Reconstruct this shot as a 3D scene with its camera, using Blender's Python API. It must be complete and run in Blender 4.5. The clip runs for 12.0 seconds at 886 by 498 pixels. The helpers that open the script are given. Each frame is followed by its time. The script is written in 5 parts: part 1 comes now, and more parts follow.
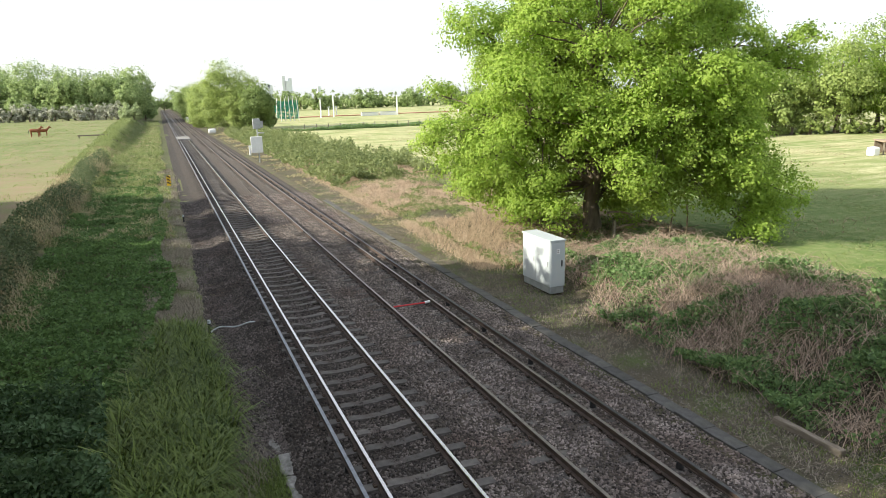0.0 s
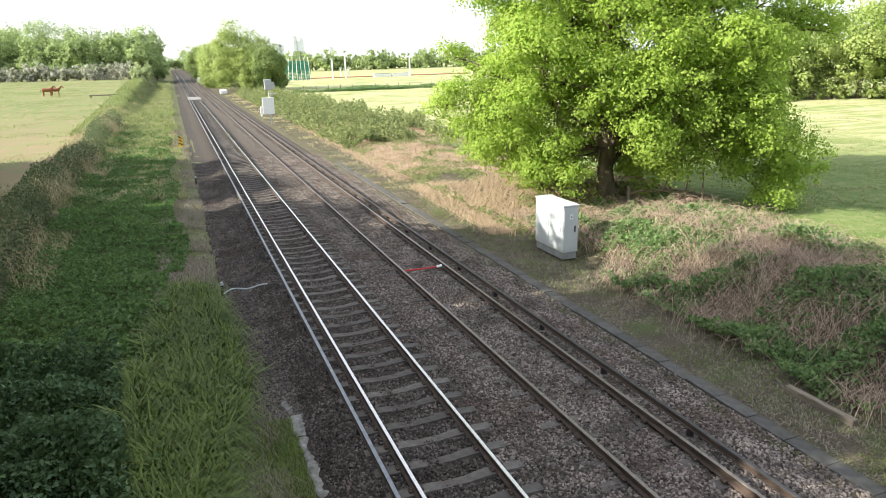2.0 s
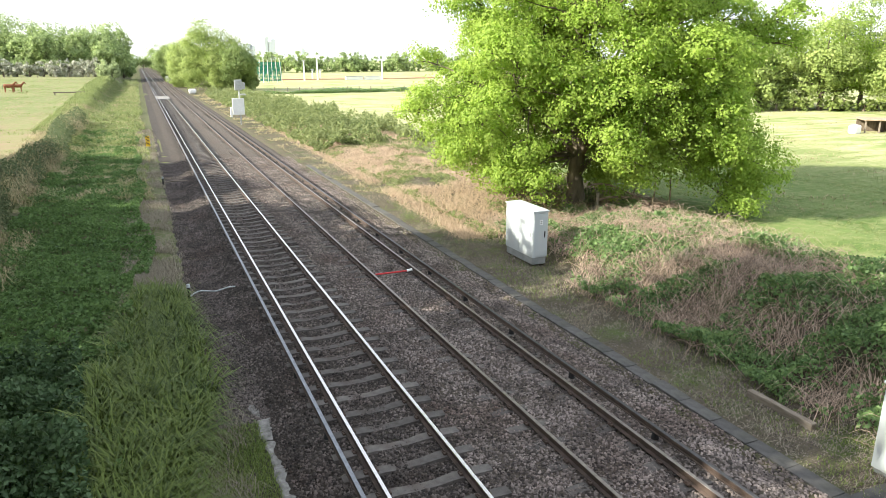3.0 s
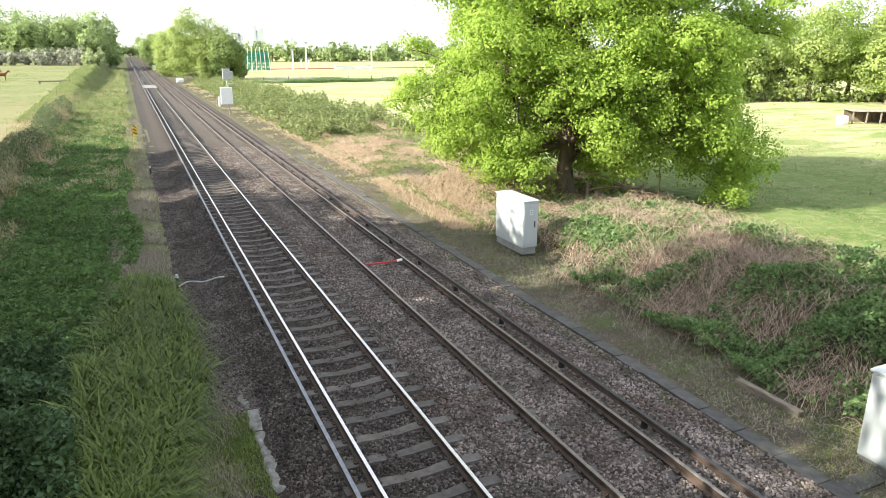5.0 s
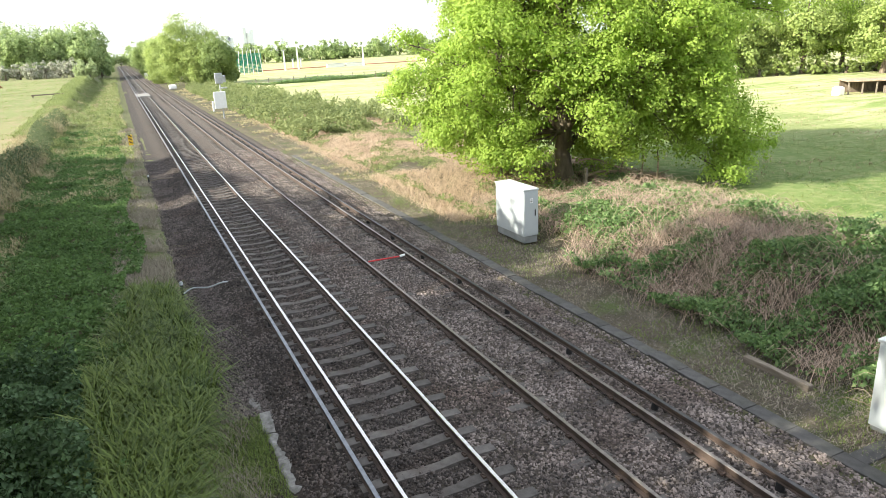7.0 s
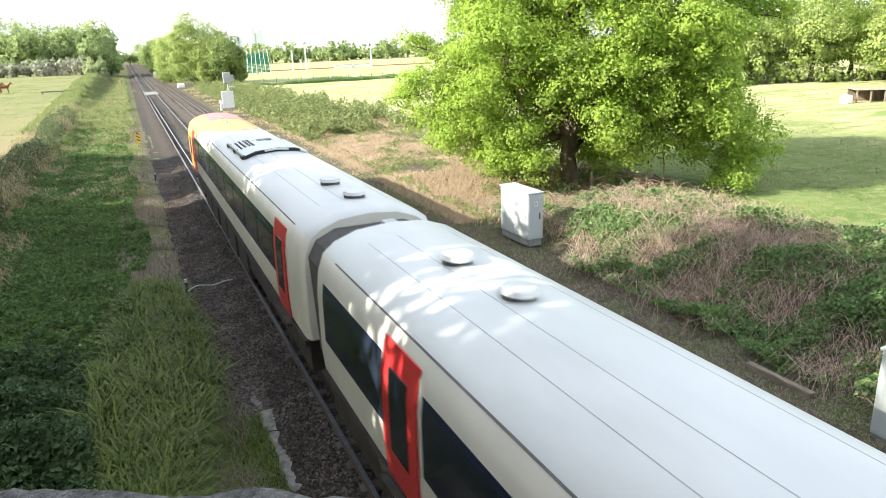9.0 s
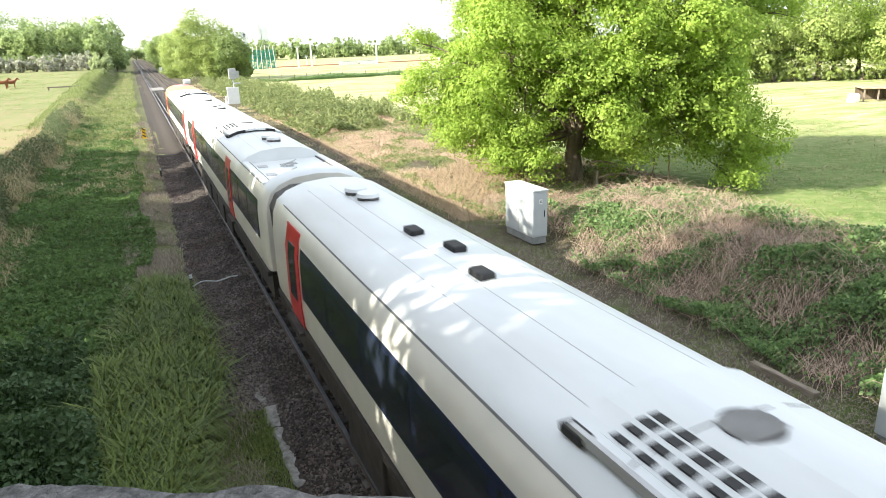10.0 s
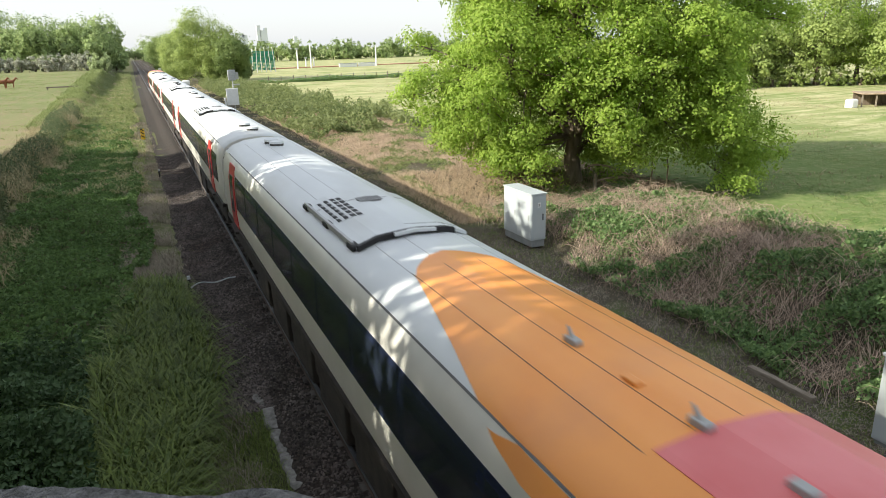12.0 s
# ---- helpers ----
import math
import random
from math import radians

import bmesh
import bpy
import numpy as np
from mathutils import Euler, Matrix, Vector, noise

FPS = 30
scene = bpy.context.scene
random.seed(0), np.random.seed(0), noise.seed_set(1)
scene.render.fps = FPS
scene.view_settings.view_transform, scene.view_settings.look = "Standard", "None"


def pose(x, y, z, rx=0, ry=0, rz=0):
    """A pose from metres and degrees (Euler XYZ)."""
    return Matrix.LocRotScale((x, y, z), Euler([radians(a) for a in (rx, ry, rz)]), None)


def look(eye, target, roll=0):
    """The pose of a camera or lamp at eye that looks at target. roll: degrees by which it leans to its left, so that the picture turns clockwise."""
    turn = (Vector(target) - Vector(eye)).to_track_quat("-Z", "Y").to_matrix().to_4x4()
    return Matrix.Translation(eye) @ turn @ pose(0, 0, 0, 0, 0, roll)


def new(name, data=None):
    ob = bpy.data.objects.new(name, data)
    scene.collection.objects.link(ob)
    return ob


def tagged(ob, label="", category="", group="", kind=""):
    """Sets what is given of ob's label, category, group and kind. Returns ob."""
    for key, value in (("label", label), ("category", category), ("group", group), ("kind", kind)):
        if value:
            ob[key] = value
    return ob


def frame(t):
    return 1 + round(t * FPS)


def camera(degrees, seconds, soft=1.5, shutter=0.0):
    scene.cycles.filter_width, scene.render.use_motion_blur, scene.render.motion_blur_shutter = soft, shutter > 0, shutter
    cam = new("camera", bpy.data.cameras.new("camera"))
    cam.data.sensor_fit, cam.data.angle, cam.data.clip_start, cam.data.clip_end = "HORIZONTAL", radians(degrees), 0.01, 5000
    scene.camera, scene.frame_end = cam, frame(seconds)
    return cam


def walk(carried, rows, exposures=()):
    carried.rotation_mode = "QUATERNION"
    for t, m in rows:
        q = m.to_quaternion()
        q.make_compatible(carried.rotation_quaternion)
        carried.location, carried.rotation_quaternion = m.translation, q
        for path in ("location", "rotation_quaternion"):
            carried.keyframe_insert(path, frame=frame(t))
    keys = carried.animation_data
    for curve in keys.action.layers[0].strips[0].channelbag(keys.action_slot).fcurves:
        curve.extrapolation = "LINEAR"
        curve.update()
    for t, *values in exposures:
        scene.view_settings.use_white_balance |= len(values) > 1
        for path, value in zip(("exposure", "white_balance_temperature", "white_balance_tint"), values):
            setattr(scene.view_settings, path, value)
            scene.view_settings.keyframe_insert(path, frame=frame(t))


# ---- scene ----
cam = camera(66.8, 12.0, soft=0.6, shutter=0.09)
PATH = [
    (0, (-3.731, -0.1, 6.8), (-2.996, 1.705, 6.351), -1.7),
    (0.5, (-3.737, -0.118, 6.787), (-3.007, 1.679, 6.3), -1.6),
    (1, (-3.737, -0.077, 6.788), (-3.037, 1.731, 6.297), -1.4),
    (1.5, (-3.728, -0.019, 6.799), (-3.026, 1.775, 6.262), -0.9),
    (2, (-3.711, 0.009, 6.796), (-3.02, 1.803, 6.243), -1.4),
    (2.5, (-3.718, -0.01, 6.803), (-3.0, 1.774, 6.252), -1.0),
    (3, (-3.718, -0.013, 6.802), (-2.945, 1.75, 6.26), -0.1),
    (5, (-3.705, 0.018, 6.773), (-2.908, 1.762, 6.204), 0.1),
    (5.5, (-3.698, 0.024, 6.77), (-2.922, 1.77, 6.181), -1.0),
    (6, (-3.703, 0.018, 6.774), (-2.93, 1.764, 6.178), -1.4),
    (6.5, (-3.709, 0.009, 6.779), (-2.938, 1.761, 6.197), -2.1),
    (7, (-3.719, 0.012, 6.793), (-2.93, 1.753, 6.203), -3.0),
    (7.2, (-3.72, 0.01, 6.794), (-2.927, 1.748, 6.202), -2.9),
    (9, (-3.715, -0.038, 6.782), (-2.938, 1.71, 6.2), -2.2),
    (9.5, (-3.717, -0.033, 6.784), (-2.947, 1.718, 6.199), -2.0),
    (10, (-3.714, -0.041, 6.787), (-2.95, 1.711, 6.197), -2.0),
    (10.5, (-3.709, -0.047, 6.785), (-2.947, 1.705, 6.192), -1.7),
    (11, (-3.716, -0.055, 6.784), (-2.954, 1.695, 6.189), -1.6),
    (11.5, (-3.729, -0.051, 6.789), (-2.96, 1.701, 6.205), -1.5),
    (12, (-3.724, -0.042, 6.793), (-2.954, 1.709, 6.21), -1.6),
]
walk(cam, [(t, look(eye, target, roll)) for t, eye, target, roll in PATH], exposures=((0.0, 0.90), (1.5, 1.16), (3.0, 1.42), (5.5, 1.48), (7.0, 1.48), (9.0, 1.50), (10.1, 1.6), (10.4, 0.88), (12.0, 0.75)))

# ---- world, sun, exposure ----
SUN_WAY = Vector((1.9, -0.15, -1.0)).normalized()      # the way the sunlight travels
world = bpy.data.worlds.new("sky")
scene.world = world
world.use_nodes = True
wn = world.node_tree.nodes
sky = wn.new("ShaderNodeTexSky")
sky.sky_type = "NISHITA"
sky.sun_disc = False
sky.sun_elevation = math.asin(-SUN_WAY.z)
sky.sun_rotation = math.atan2(-SUN_WAY.x, -SUN_WAY.y)
sky.air_density, sky.dust_density, sky.ozone_density = 1.0, 1.5, 0.8
haze = wn.new("ShaderNodeMix")          # a thin white veil over the whole sky
haze.data_type = "RGBA"
haze.inputs[0].default_value = 0.65
haze.inputs[7].default_value = (5.8, 6.05, 6.4, 1)
world.node_tree.links.new(sky.outputs[0], haze.inputs[6])
world.node_tree.links.new(haze.outputs[2], wn["Background"].inputs[0])
wn["Background"].inputs[1].default_value = 0.115
sun = new("sun", bpy.data.lights.new("sun", "SUN"))
sun.data.energy, sun.data.angle, sun.data.color = 5.0, radians(0.6), (1.0, 0.95, 0.82)
sun.matrix_world = look((-40, 10, 40), Vector((-40, 10, 40)) + SUN_WAY)

# ---- materials ----


def surface(name, c1, c2, scale=4.0, rough=0.8, bump=0.2, bump_scale=30.0, metal=0.0, spread=0.0, island=0.0, stain=None, stretch=(1, 1, 1), spec=0.4, detail=6):
    """Two colours mixed by noise at two scales, fine relief, and variation from piece to piece (spread) or island to island."""
    m = bpy.data.materials.new(name)
    m.use_nodes = True
    n, link = m.node_tree.nodes, m.node_tree.links.new
    b = n["Principled BSDF"]
    co = n.new("ShaderNodeTexCoord")
    mp = n.new("ShaderNodeMapping")
    mp.inputs["Scale"].default_value = stretch
    link(co.outputs["Object"], mp.inputs[0])
    a = n.new("ShaderNodeTexNoise")
    a.inputs["Scale"].default_value, a.inputs["Detail"].default_value = scale, detail
    link(mp.outputs[0], a.inputs[0])
    r = n.new("ShaderNodeMapRange")
    r.inputs[1].default_value, r.inputs[2].default_value = 0.32, 0.68
    link(a.outputs[0], r.inputs[0])
    mix = n.new("ShaderNodeMix")
    mix.data_type = "RGBA"
    mix.inputs[6].default_value, mix.inputs[7].default_value = (*c1, 1), (*c2, 1)
    link(r.outputs[0], mix.inputs[0])
    out = mix.outputs[2]
    if stain:
        s = n.new("ShaderNodeTexNoise")
        s.inputs["Scale"].default_value, s.inputs["Detail"].default_value = stain[1], 4
        link(mp.outputs[0], s.inputs[0])
        sr = n.new("ShaderNodeMapRange")
        sr.inputs[1].default_value, sr.inputs[2].default_value, sr.inputs[4].default_value = 0.5, 0.72, stain[2]
        link(s.outputs[0], sr.inputs[0])
        sm = n.new("ShaderNodeMix")
        sm.data_type = "RGBA"
        link(sr.outputs[0], sm.inputs[0])
        link(out, sm.inputs[6])
        sm.inputs[7].default_value = (*stain[0], 1)
        out = sm.outputs[2]
    if spread or island:
        if spread:
            src = n.new("ShaderNodeObjectInfo").outputs["Random"]
        else:
            src = n.new("ShaderNodeNewGeometry").outputs["Random Per Island"]
        v = n.new("ShaderNodeMapRange")
        k = spread or island
        v.inputs[3].default_value, v.inputs[4].default_value = 1 - k, 1 + k
        link(src, v.inputs[0])
        hs = n.new("ShaderNodeHueSaturation")
        link(v.outputs[0], hs.inputs["Value"])
        link(out, hs.inputs["Color"])
        out = hs.outputs[0]
    link(out, b.inputs["Base Color"])
    b.inputs["Roughness"].default_value, b.inputs["Metallic"].default_value = rough, metal
    b.inputs["Specular IOR Level"].default_value = spec
    if bump:
        f = n.new("ShaderNodeTexNoise")
        f.inputs["Scale"].default_value, f.inputs["Detail"].default_value = bump_scale, 5
        link(mp.outputs[0], f.inputs[0])
        bp = n.new("ShaderNodeBump")
        bp.inputs["Strength"].default_value, bp.inputs["Distance"].default_value = bump, 0.02
        link(f.outputs[0], bp.inputs["Height"])
        link(bp.outputs[0], b.inputs["Normal"])
    return m


def dust_and_shade(m, lo, hi, dark, light):
    """Brake dust and the left side's weaker skylight, both put into a material's colour: it darkens from x = hi towards
    x = lo, across the line.
    """
    n, link = m.node_tree.nodes, m.node_tree.links.new
    b = n["Principled BSDF"]
    old = b.inputs["Base Color"].links[0].from_socket
    co = n.new("ShaderNodeTexCoord")
    sep = n.new("ShaderNodeSeparateXYZ")
    link(co.outputs["Object"], sep.inputs[0])
    wob = n.new("ShaderNodeTexNoise")
    wob.inputs["Scale"].default_value = 0.9
    link(co.outputs["Object"], wob.inputs[0])
    add = n.new("ShaderNodeMath")
    add.operation = "ADD"
    link(sep.outputs["X"], add.inputs[0])
    link(wob.outputs[0], add.inputs[1])
    r = n.new("ShaderNodeMapRange")
    r.interpolation_type = "SMOOTHSTEP"
    r.inputs[1].default_value, r.inputs[2].default_value, r.inputs[3].default_value, r.inputs[4].default_value = lo, hi, dark, light
    link(add.outputs[0], r.inputs[0])
    hs = n.new("ShaderNodeHueSaturation")
    link(r.outputs[0], hs.inputs["Value"])
    link(old, hs.inputs["Color"])
    link(hs.outputs[0], b.inputs["Base Color"])


def leafy(name, dark, light, through_light=0.45, rough=0.55, patch=0.25):
    """Leaves: a colour for each leaf, larger patches, and light that comes through."""
    m = bpy.data.materials.new(name)
    m.use_nodes = True
    n, link = m.node_tree.nodes, m.node_tree.links.new
    b = n["Principled BSDF"]
    geo = n.new("ShaderNodeNewGeometry")
    co = n.new("ShaderNodeTexCoord")
    a = n.new("ShaderNodeTexNoise")
    a.inputs["Scale"].default_value = patch
    link(co.outputs["Object"], a.inputs[0])
    add = n.new("ShaderNodeMath")
    add.operation = "ADD"
    link(geo.outputs["Random Per Island"], add.inputs[0])
    link(a.outputs[0], add.inputs[1])
    r = n.new("ShaderNodeMapRange")
    r.inputs[1].default_value, r.inputs[2].default_value = 0.3, 1.25
    link(add.outputs[0], r.inputs[0])
    mix = n.new("ShaderNodeMix")
    mix.data_type = "RGBA"
    mix.inputs[6].default_value, mix.inputs[7].default_value = (*dark, 1), (*light, 1)
    link(r.outputs[0], mix.inputs[0])
    link(mix.outputs[2], b.inputs["Base Color"])
    b.inputs["Roughness"].default_value = rough
    b.inputs["Specular IOR Level"].default_value = 0.3
    if through_light:
        t = n.new("ShaderNodeBsdfTranslucent")
        link(mix.outputs[2], t.inputs[0])
        ms = n.new("ShaderNodeMixShader")
        ms.inputs[0].default_value = through_light
        link(b.outputs[0], ms.inputs[1])
        link(t.outputs[0], ms.inputs[2])
        link(ms.outputs[0], n["Material Output"].inputs[0])
    return m


M = {
    "stone": surface("ballast_stone", (0.075, 0.062, 0.055), (0.20, 0.168, 0.152), 1.2, 0.9, 0.5, 60, island=0.8, stain=((0.10, 0.06, 0.045), 0.5, 0.5)),
    "ballast": surface("ballast_bed", (0.028, 0.023, 0.019), (0.118, 0.095, 0.074), 22, 0.95, 1.0, 26, stain=((0.08, 0.05, 0.04), 0.4, 0.5), detail=3),
    "concrete": surface("sleeper_concrete", (0.082, 0.075, 0.069), (0.135, 0.123, 0.112), 6, 0.9, 0.3, 50, spread=0.22, stain=((0.09, 0.07, 0.06), 2.0, 0.7)),
    "lid": surface("trough_concrete", (0.062, 0.06, 0.057), (0.105, 0.10, 0.095), 5, 0.9, 0.3, 60, spread=0.15, stain=((0.09, 0.09, 0.07), 1.6, 0.5)),
    "pale": surface("pale_concrete", (0.15, 0.145, 0.135), (0.30, 0.29, 0.27), 9, 0.9, 0.5, 40, stain=((0.075, 0.07, 0.06), 3.5, 0.9)),
    "rust": surface("rail_rust", (0.05, 0.035, 0.028), (0.09, 0.062, 0.048), 5, 0.75, 0.3, 40),
    "shine": surface("polished_rail_head", (0.62, 0.60, 0.58), (0.72, 0.70, 0.68), 9, 0.24, 0.05, 60, metal=1.0),
    "dull": surface("worn_rail_head", (0.20, 0.175, 0.155), (0.29, 0.26, 0.23), 9, 0.45, 0.1, 60, metal=0.8),
    "third_dark": surface("grimy_conductor_rail", (0.05, 0.048, 0.048), (0.09, 0.086, 0.084), 6, 0.5, 0.15, 40, metal=0.4),
    "third": surface("conductor_rail_head", (0.16, 0.17, 0.19), (0.25, 0.26, 0.285), 6, 0.4, 0.1, 40, metal=0.7),
    "white": surface("white_coach_paint", (0.62, 0.61, 0.55), (0.70, 0.68, 0.61), 1.5, 0.28, 0.03, 3, stain=((0.62, 0.59, 0.50), 0.9, 0.35), spec=0.5),
    "roof": surface("pale_roof_paint", (0.58, 0.61, 0.615), (0.65, 0.675, 0.675), 1.3, 0.42, 0.04, 4, stain=((0.44, 0.44, 0.41), 0.7, 0.5), stretch=(1, 0.35, 1)),
    "redpaint": surface("red_door_paint", (0.52, 0.03, 0.033), (0.59, 0.045, 0.048), 2, 0.3, 0.02, 5),
    "orange": surface("orange_roof_paint", (0.80, 0.30, 0.07), (0.85, 0.35, 0.09), 1.2, 0.4, 0.03, 4, stain=((0.62, 0.27, 0.12), 0.8, 0.4)),
    "pink": surface("faded_red_roof_paint", (0.62, 0.13, 0.13), (0.70, 0.20, 0.20), 1.2, 0.4, 0.03, 4),
    "yellow": surface("yellow_paint", (0.80, 0.50, 0.03), (0.86, 0.56, 0.05), 3, 0.4, 0.02, 5),
    "glass": surface("dark_window_glass", (0.012, 0.016, 0.028), (0.018, 0.024, 0.04), 0.8, 0.08, 0.0, 1, spec=0.25),
    "navy": surface("navy_paint", (0.014, 0.02, 0.045), (0.02, 0.028, 0.06), 1, 0.25, 0.0, 1, spec=0.25),
    "under": surface("underframe_grime", (0.022, 0.019, 0.017), (0.05, 0.042, 0.036), 4, 0.85, 0.4, 20),
    "bellows": surface("grey_gangway_rubber", (0.085, 0.085, 0.08), (0.13, 0.125, 0.12), 3, 0.7, 0.2, 15),
    "greypaint": surface("grey_unit_paint", (0.34, 0.345, 0.34), (0.44, 0.445, 0.44), 3, 0.5, 0.05, 10),
    "dark": surface("black_rubber", (0.015, 0.015, 0.015), (0.03, 0.03, 0.03), 8, 0.7, 0.1, 20),
    "case": surface("grey_cabinet_paint", (0.40, 0.44, 0.455), (0.47, 0.505, 0.51), 1.2, 0.45, 0.05, 8, stain=((0.47, 0.49, 0.46), 2.2, 0.5)),
    "casebase": surface("grey_plinth", (0.20, 0.215, 0.21), (0.28, 0.29, 0.285), 3, 0.7, 0.15, 20),
    "steel": surface("galvanised_steel", (0.36, 0.38, 0.38), (0.48, 0.49, 0.49), 6, 0.5, 0.1, 30, metal=0.4),
    "whitebox": surface("white_enamel", (0.74, 0.74, 0.72), (0.82, 0.82, 0.80), 3, 0.4, 0.03, 10),
    "timber": surface("weathered_timber", (0.16, 0.13, 0.10), (0.27, 0.23, 0.18), 3, 0.9, 0.5, 30, stretch=(6, 1, 6)),
    "bark": surface("oak_bark", (0.09, 0.07, 0.05), (0.19, 0.15, 0.11), 5, 0.95, 0.9, 14, stretch=(1, 1, 0.3)),
    "twig": surface("dry_stem", (0.22, 0.16, 0.11), (0.36, 0.28, 0.2), 3, 0.9, 0.2, 20, island=0.3),
    "coping": surface("rough_coping_stone", (0.07, 0.068, 0.065), (0.24, 0.235, 0.23), 45, 0.95, 1.0, 90, stain=((0.035, 0.035, 0.03), 16, 0.8)),
    "asphalt": surface("asphalt", (0.04, 0.04, 0.04), (0.06, 0.06, 0.058), 20, 0.95, 0.5, 80),
    "brickwork": surface("bridge_brick", (0.20, 0.11, 0.08), (0.28, 0.16, 0.11), 6, 0.9, 0.4, 30),
    "oak": leafy("oak_leaf", (0.23, 0.36, 0.06), (0.43, 0.56, 0.115), 0.62),
    "leaf_dark": leafy("wood_leaf", (0.11, 0.18, 0.055), (0.29, 0.37, 0.125), 0.45),
    # Leaf colour paled for distance: the haze over the far woods is painted in.
    "leaf_hazed": leafy("hazed_wood_leaf", (0.17, 0.25, 0.10), (0.40, 0.49, 0.21), 0.45, patch=0.06),
    "leaf_lime": leafy("lime_leaf", (0.21, 0.29, 0.085), (0.40, 0.48, 0.16), 0.5),
    "hedge": leafy("old_hedge_leaf", (0.06, 0.09, 0.04), (0.16, 0.20, 0.095), 0.35),
    "shrub": leafy("pale_shrub_leaf", (0.28, 0.35, 0.17), (0.48, 0.55, 0.30), 0.45),
    "meadow": leafy("meadow_grass", (0.14, 0.195, 0.055), (0.29, 0.335, 0.125), 0.4),
    "tangle": leafy("dead_bramble_tangle", (0.17, 0.12, 0.09), (0.52, 0.40, 0.31), 0.2, 0.9),
    "blossom": leafy("hawthorn_blossom", (0.13, 0.18, 0.08), (0.55, 0.54, 0.45), 0.3, patch=0.5),
    "nettle": leafy("nettle_leaf", (0.062, 0.125, 0.038), (0.165, 0.265, 0.085), 0.4),
    # Bramble leaf with the mound's extra sky light and sun put into its colour.
    "bramble": leafy("lit_bramble_leaf", (0.075, 0.145, 0.05), (0.22, 0.33, 0.125), 0.4),
    # Darker copy of the bramble leaf, with the shade below the bridge painted in.
    "thicket": leafy("shaded_bramble_leaf", (0.03, 0.07, 0.028), (0.10, 0.165, 0.07), 0.3),
    "reed": leafy("rush_blade", (0.014, 0.042, 0.009), (0.175, 0.235, 0.055), 0.3),
    "grass": leafy("grass_blade", (0.09, 0.15, 0.025), (0.21, 0.27, 0.07), 0.4),
    "scrub": leafy("scrub_leaf", (0.10, 0.15, 0.05), (0.30, 0.34, 0.14), 0.4),
    "straw": leafy("dead_bracken", (0.27, 0.185, 0.12), (0.60, 0.465, 0.33), 0.25, 0.9),
    "hay": leafy("dry_grass", (0.22, 0.19, 0.10), (0.46, 0.40, 0.24), 0.3, 0.9),
    "dead": leafy("grey_dead_stalk", (0.15, 0.125, 0.09), (0.34, 0.30, 0.235), 0.2, 0.9),
    "horse": surface("chestnut_coat", (0.17, 0.055, 0.022), (0.24, 0.085, 0.035), 3, 0.6, 0.05, 20),
    "net": surface("green_netting", (0.02, 0.22, 0.16), (0.03, 0.30, 0.22), 2, 0.8, 0.1, 10),
    "redtrack": surface("red_running_track", (0.40, 0.19, 0.13), (0.46, 0.23, 0.16), 0.5, 0.9, 0.1, 10),
    "tower": surface("pale_tower_cladding", (0.62, 0.66, 0.70), (0.70, 0.73, 0.76), 0.05, 0.8, 0, 1),
}

# Stones darker on the left for dust and weaker skylight, lighter on the right.
dust_and_shade(M["stone"], 0.6, 2.8, 0.62, 1.22)
# Bed's colour darkened more, to stand for self-shadowing that its smooth sheet lacks.
dust_and_shade(M["ballast"], 0.6, 2.8, 0.5, 1.0)

# ---- mesh helpers ----
rng = np.random.default_rng(7)


def mesh_of(name, verts, faces, material, smooth=False):
    me = bpy.data.meshes.new(name)
    v = np.asarray(verts, np.float32).reshape(-1, 3)
    if isinstance(faces, np.ndarray):
        k, nf = faces.shape[1], len(faces)
        me.vertices.add(len(v))
        me.vertices.foreach_set("co", v.ravel())
        me.loops.add(nf * k)
        me.loops.foreach_set("vertex_index", faces.astype(np.int32).ravel())
        me.polygons.add(nf)
        me.polygons.foreach_set("loop_start", np.arange(0, nf * k, k, dtype=np.int32))
        me.update(calc_edges=True)
    else:
        me.from_pydata(v.tolist(), [], faces)
    if smooth:
        me.polygons.foreach_set("use_smooth", np.ones(len(me.polygons), bool))
    me.materials.append(M[material])
    return me


def part(name, bm, material, parent=None, label="", smooth=False):
    """Links a bmesh as one mesh object, under a thing or part if given."""
    me = bpy.data.meshes.new(name)
    bm.normal_update()
    bm.to_mesh(me)
    bm.free()
    if smooth:
        me.polygons.foreach_set("use_smooth", np.ones(len(me.polygons), bool))
    me.materials.append(M[material])
    ob = new(name, me)
    ob.parent = parent
    return tagged(ob, label)


def put(name, me, parent=None, at=(0, 0, 0), label=""):
    ob = new(name, me)
    ob.location = at
    ob.parent = parent
    return tagged(ob, label)


def box(bm, x0, x1, y0, y1, z0, z1, bevel=0.0):
    c = bmesh.ops.create_cube(bm, size=1.0)["verts"]
    for v in c:
        v.co = Vector(((x0 + x1) / 2 + v.co.x * (x1 - x0), (y0 + y1) / 2 + v.co.y * (y1 - y0), (z0 + z1) / 2 + v.co.z * (z1 - z0)))
    if bevel:
        es = list({e for v in c for e in v.link_edges})
        bmesh.ops.bevel(bm, geom=es, offset=bevel, segments=2, affect="EDGES", profile=0.5)
    return bm


def boxed(*a, bevel=0.0):
    return box(bmesh.new(), *a, bevel=bevel)


def rod(bm, a, b, r0, r1=None, seg=10):
    a, b = Vector(a), Vector(b)
    m = Matrix.Translation((a + b) / 2) @ (b - a).to_track_quat("Z", "Y").to_matrix().to_4x4()
    bmesh.ops.create_cone(bm, cap_ends=True, segments=seg, radius1=r0, radius2=r0 if r1 is None else r1, depth=(b - a).length, matrix=m)
    return bm


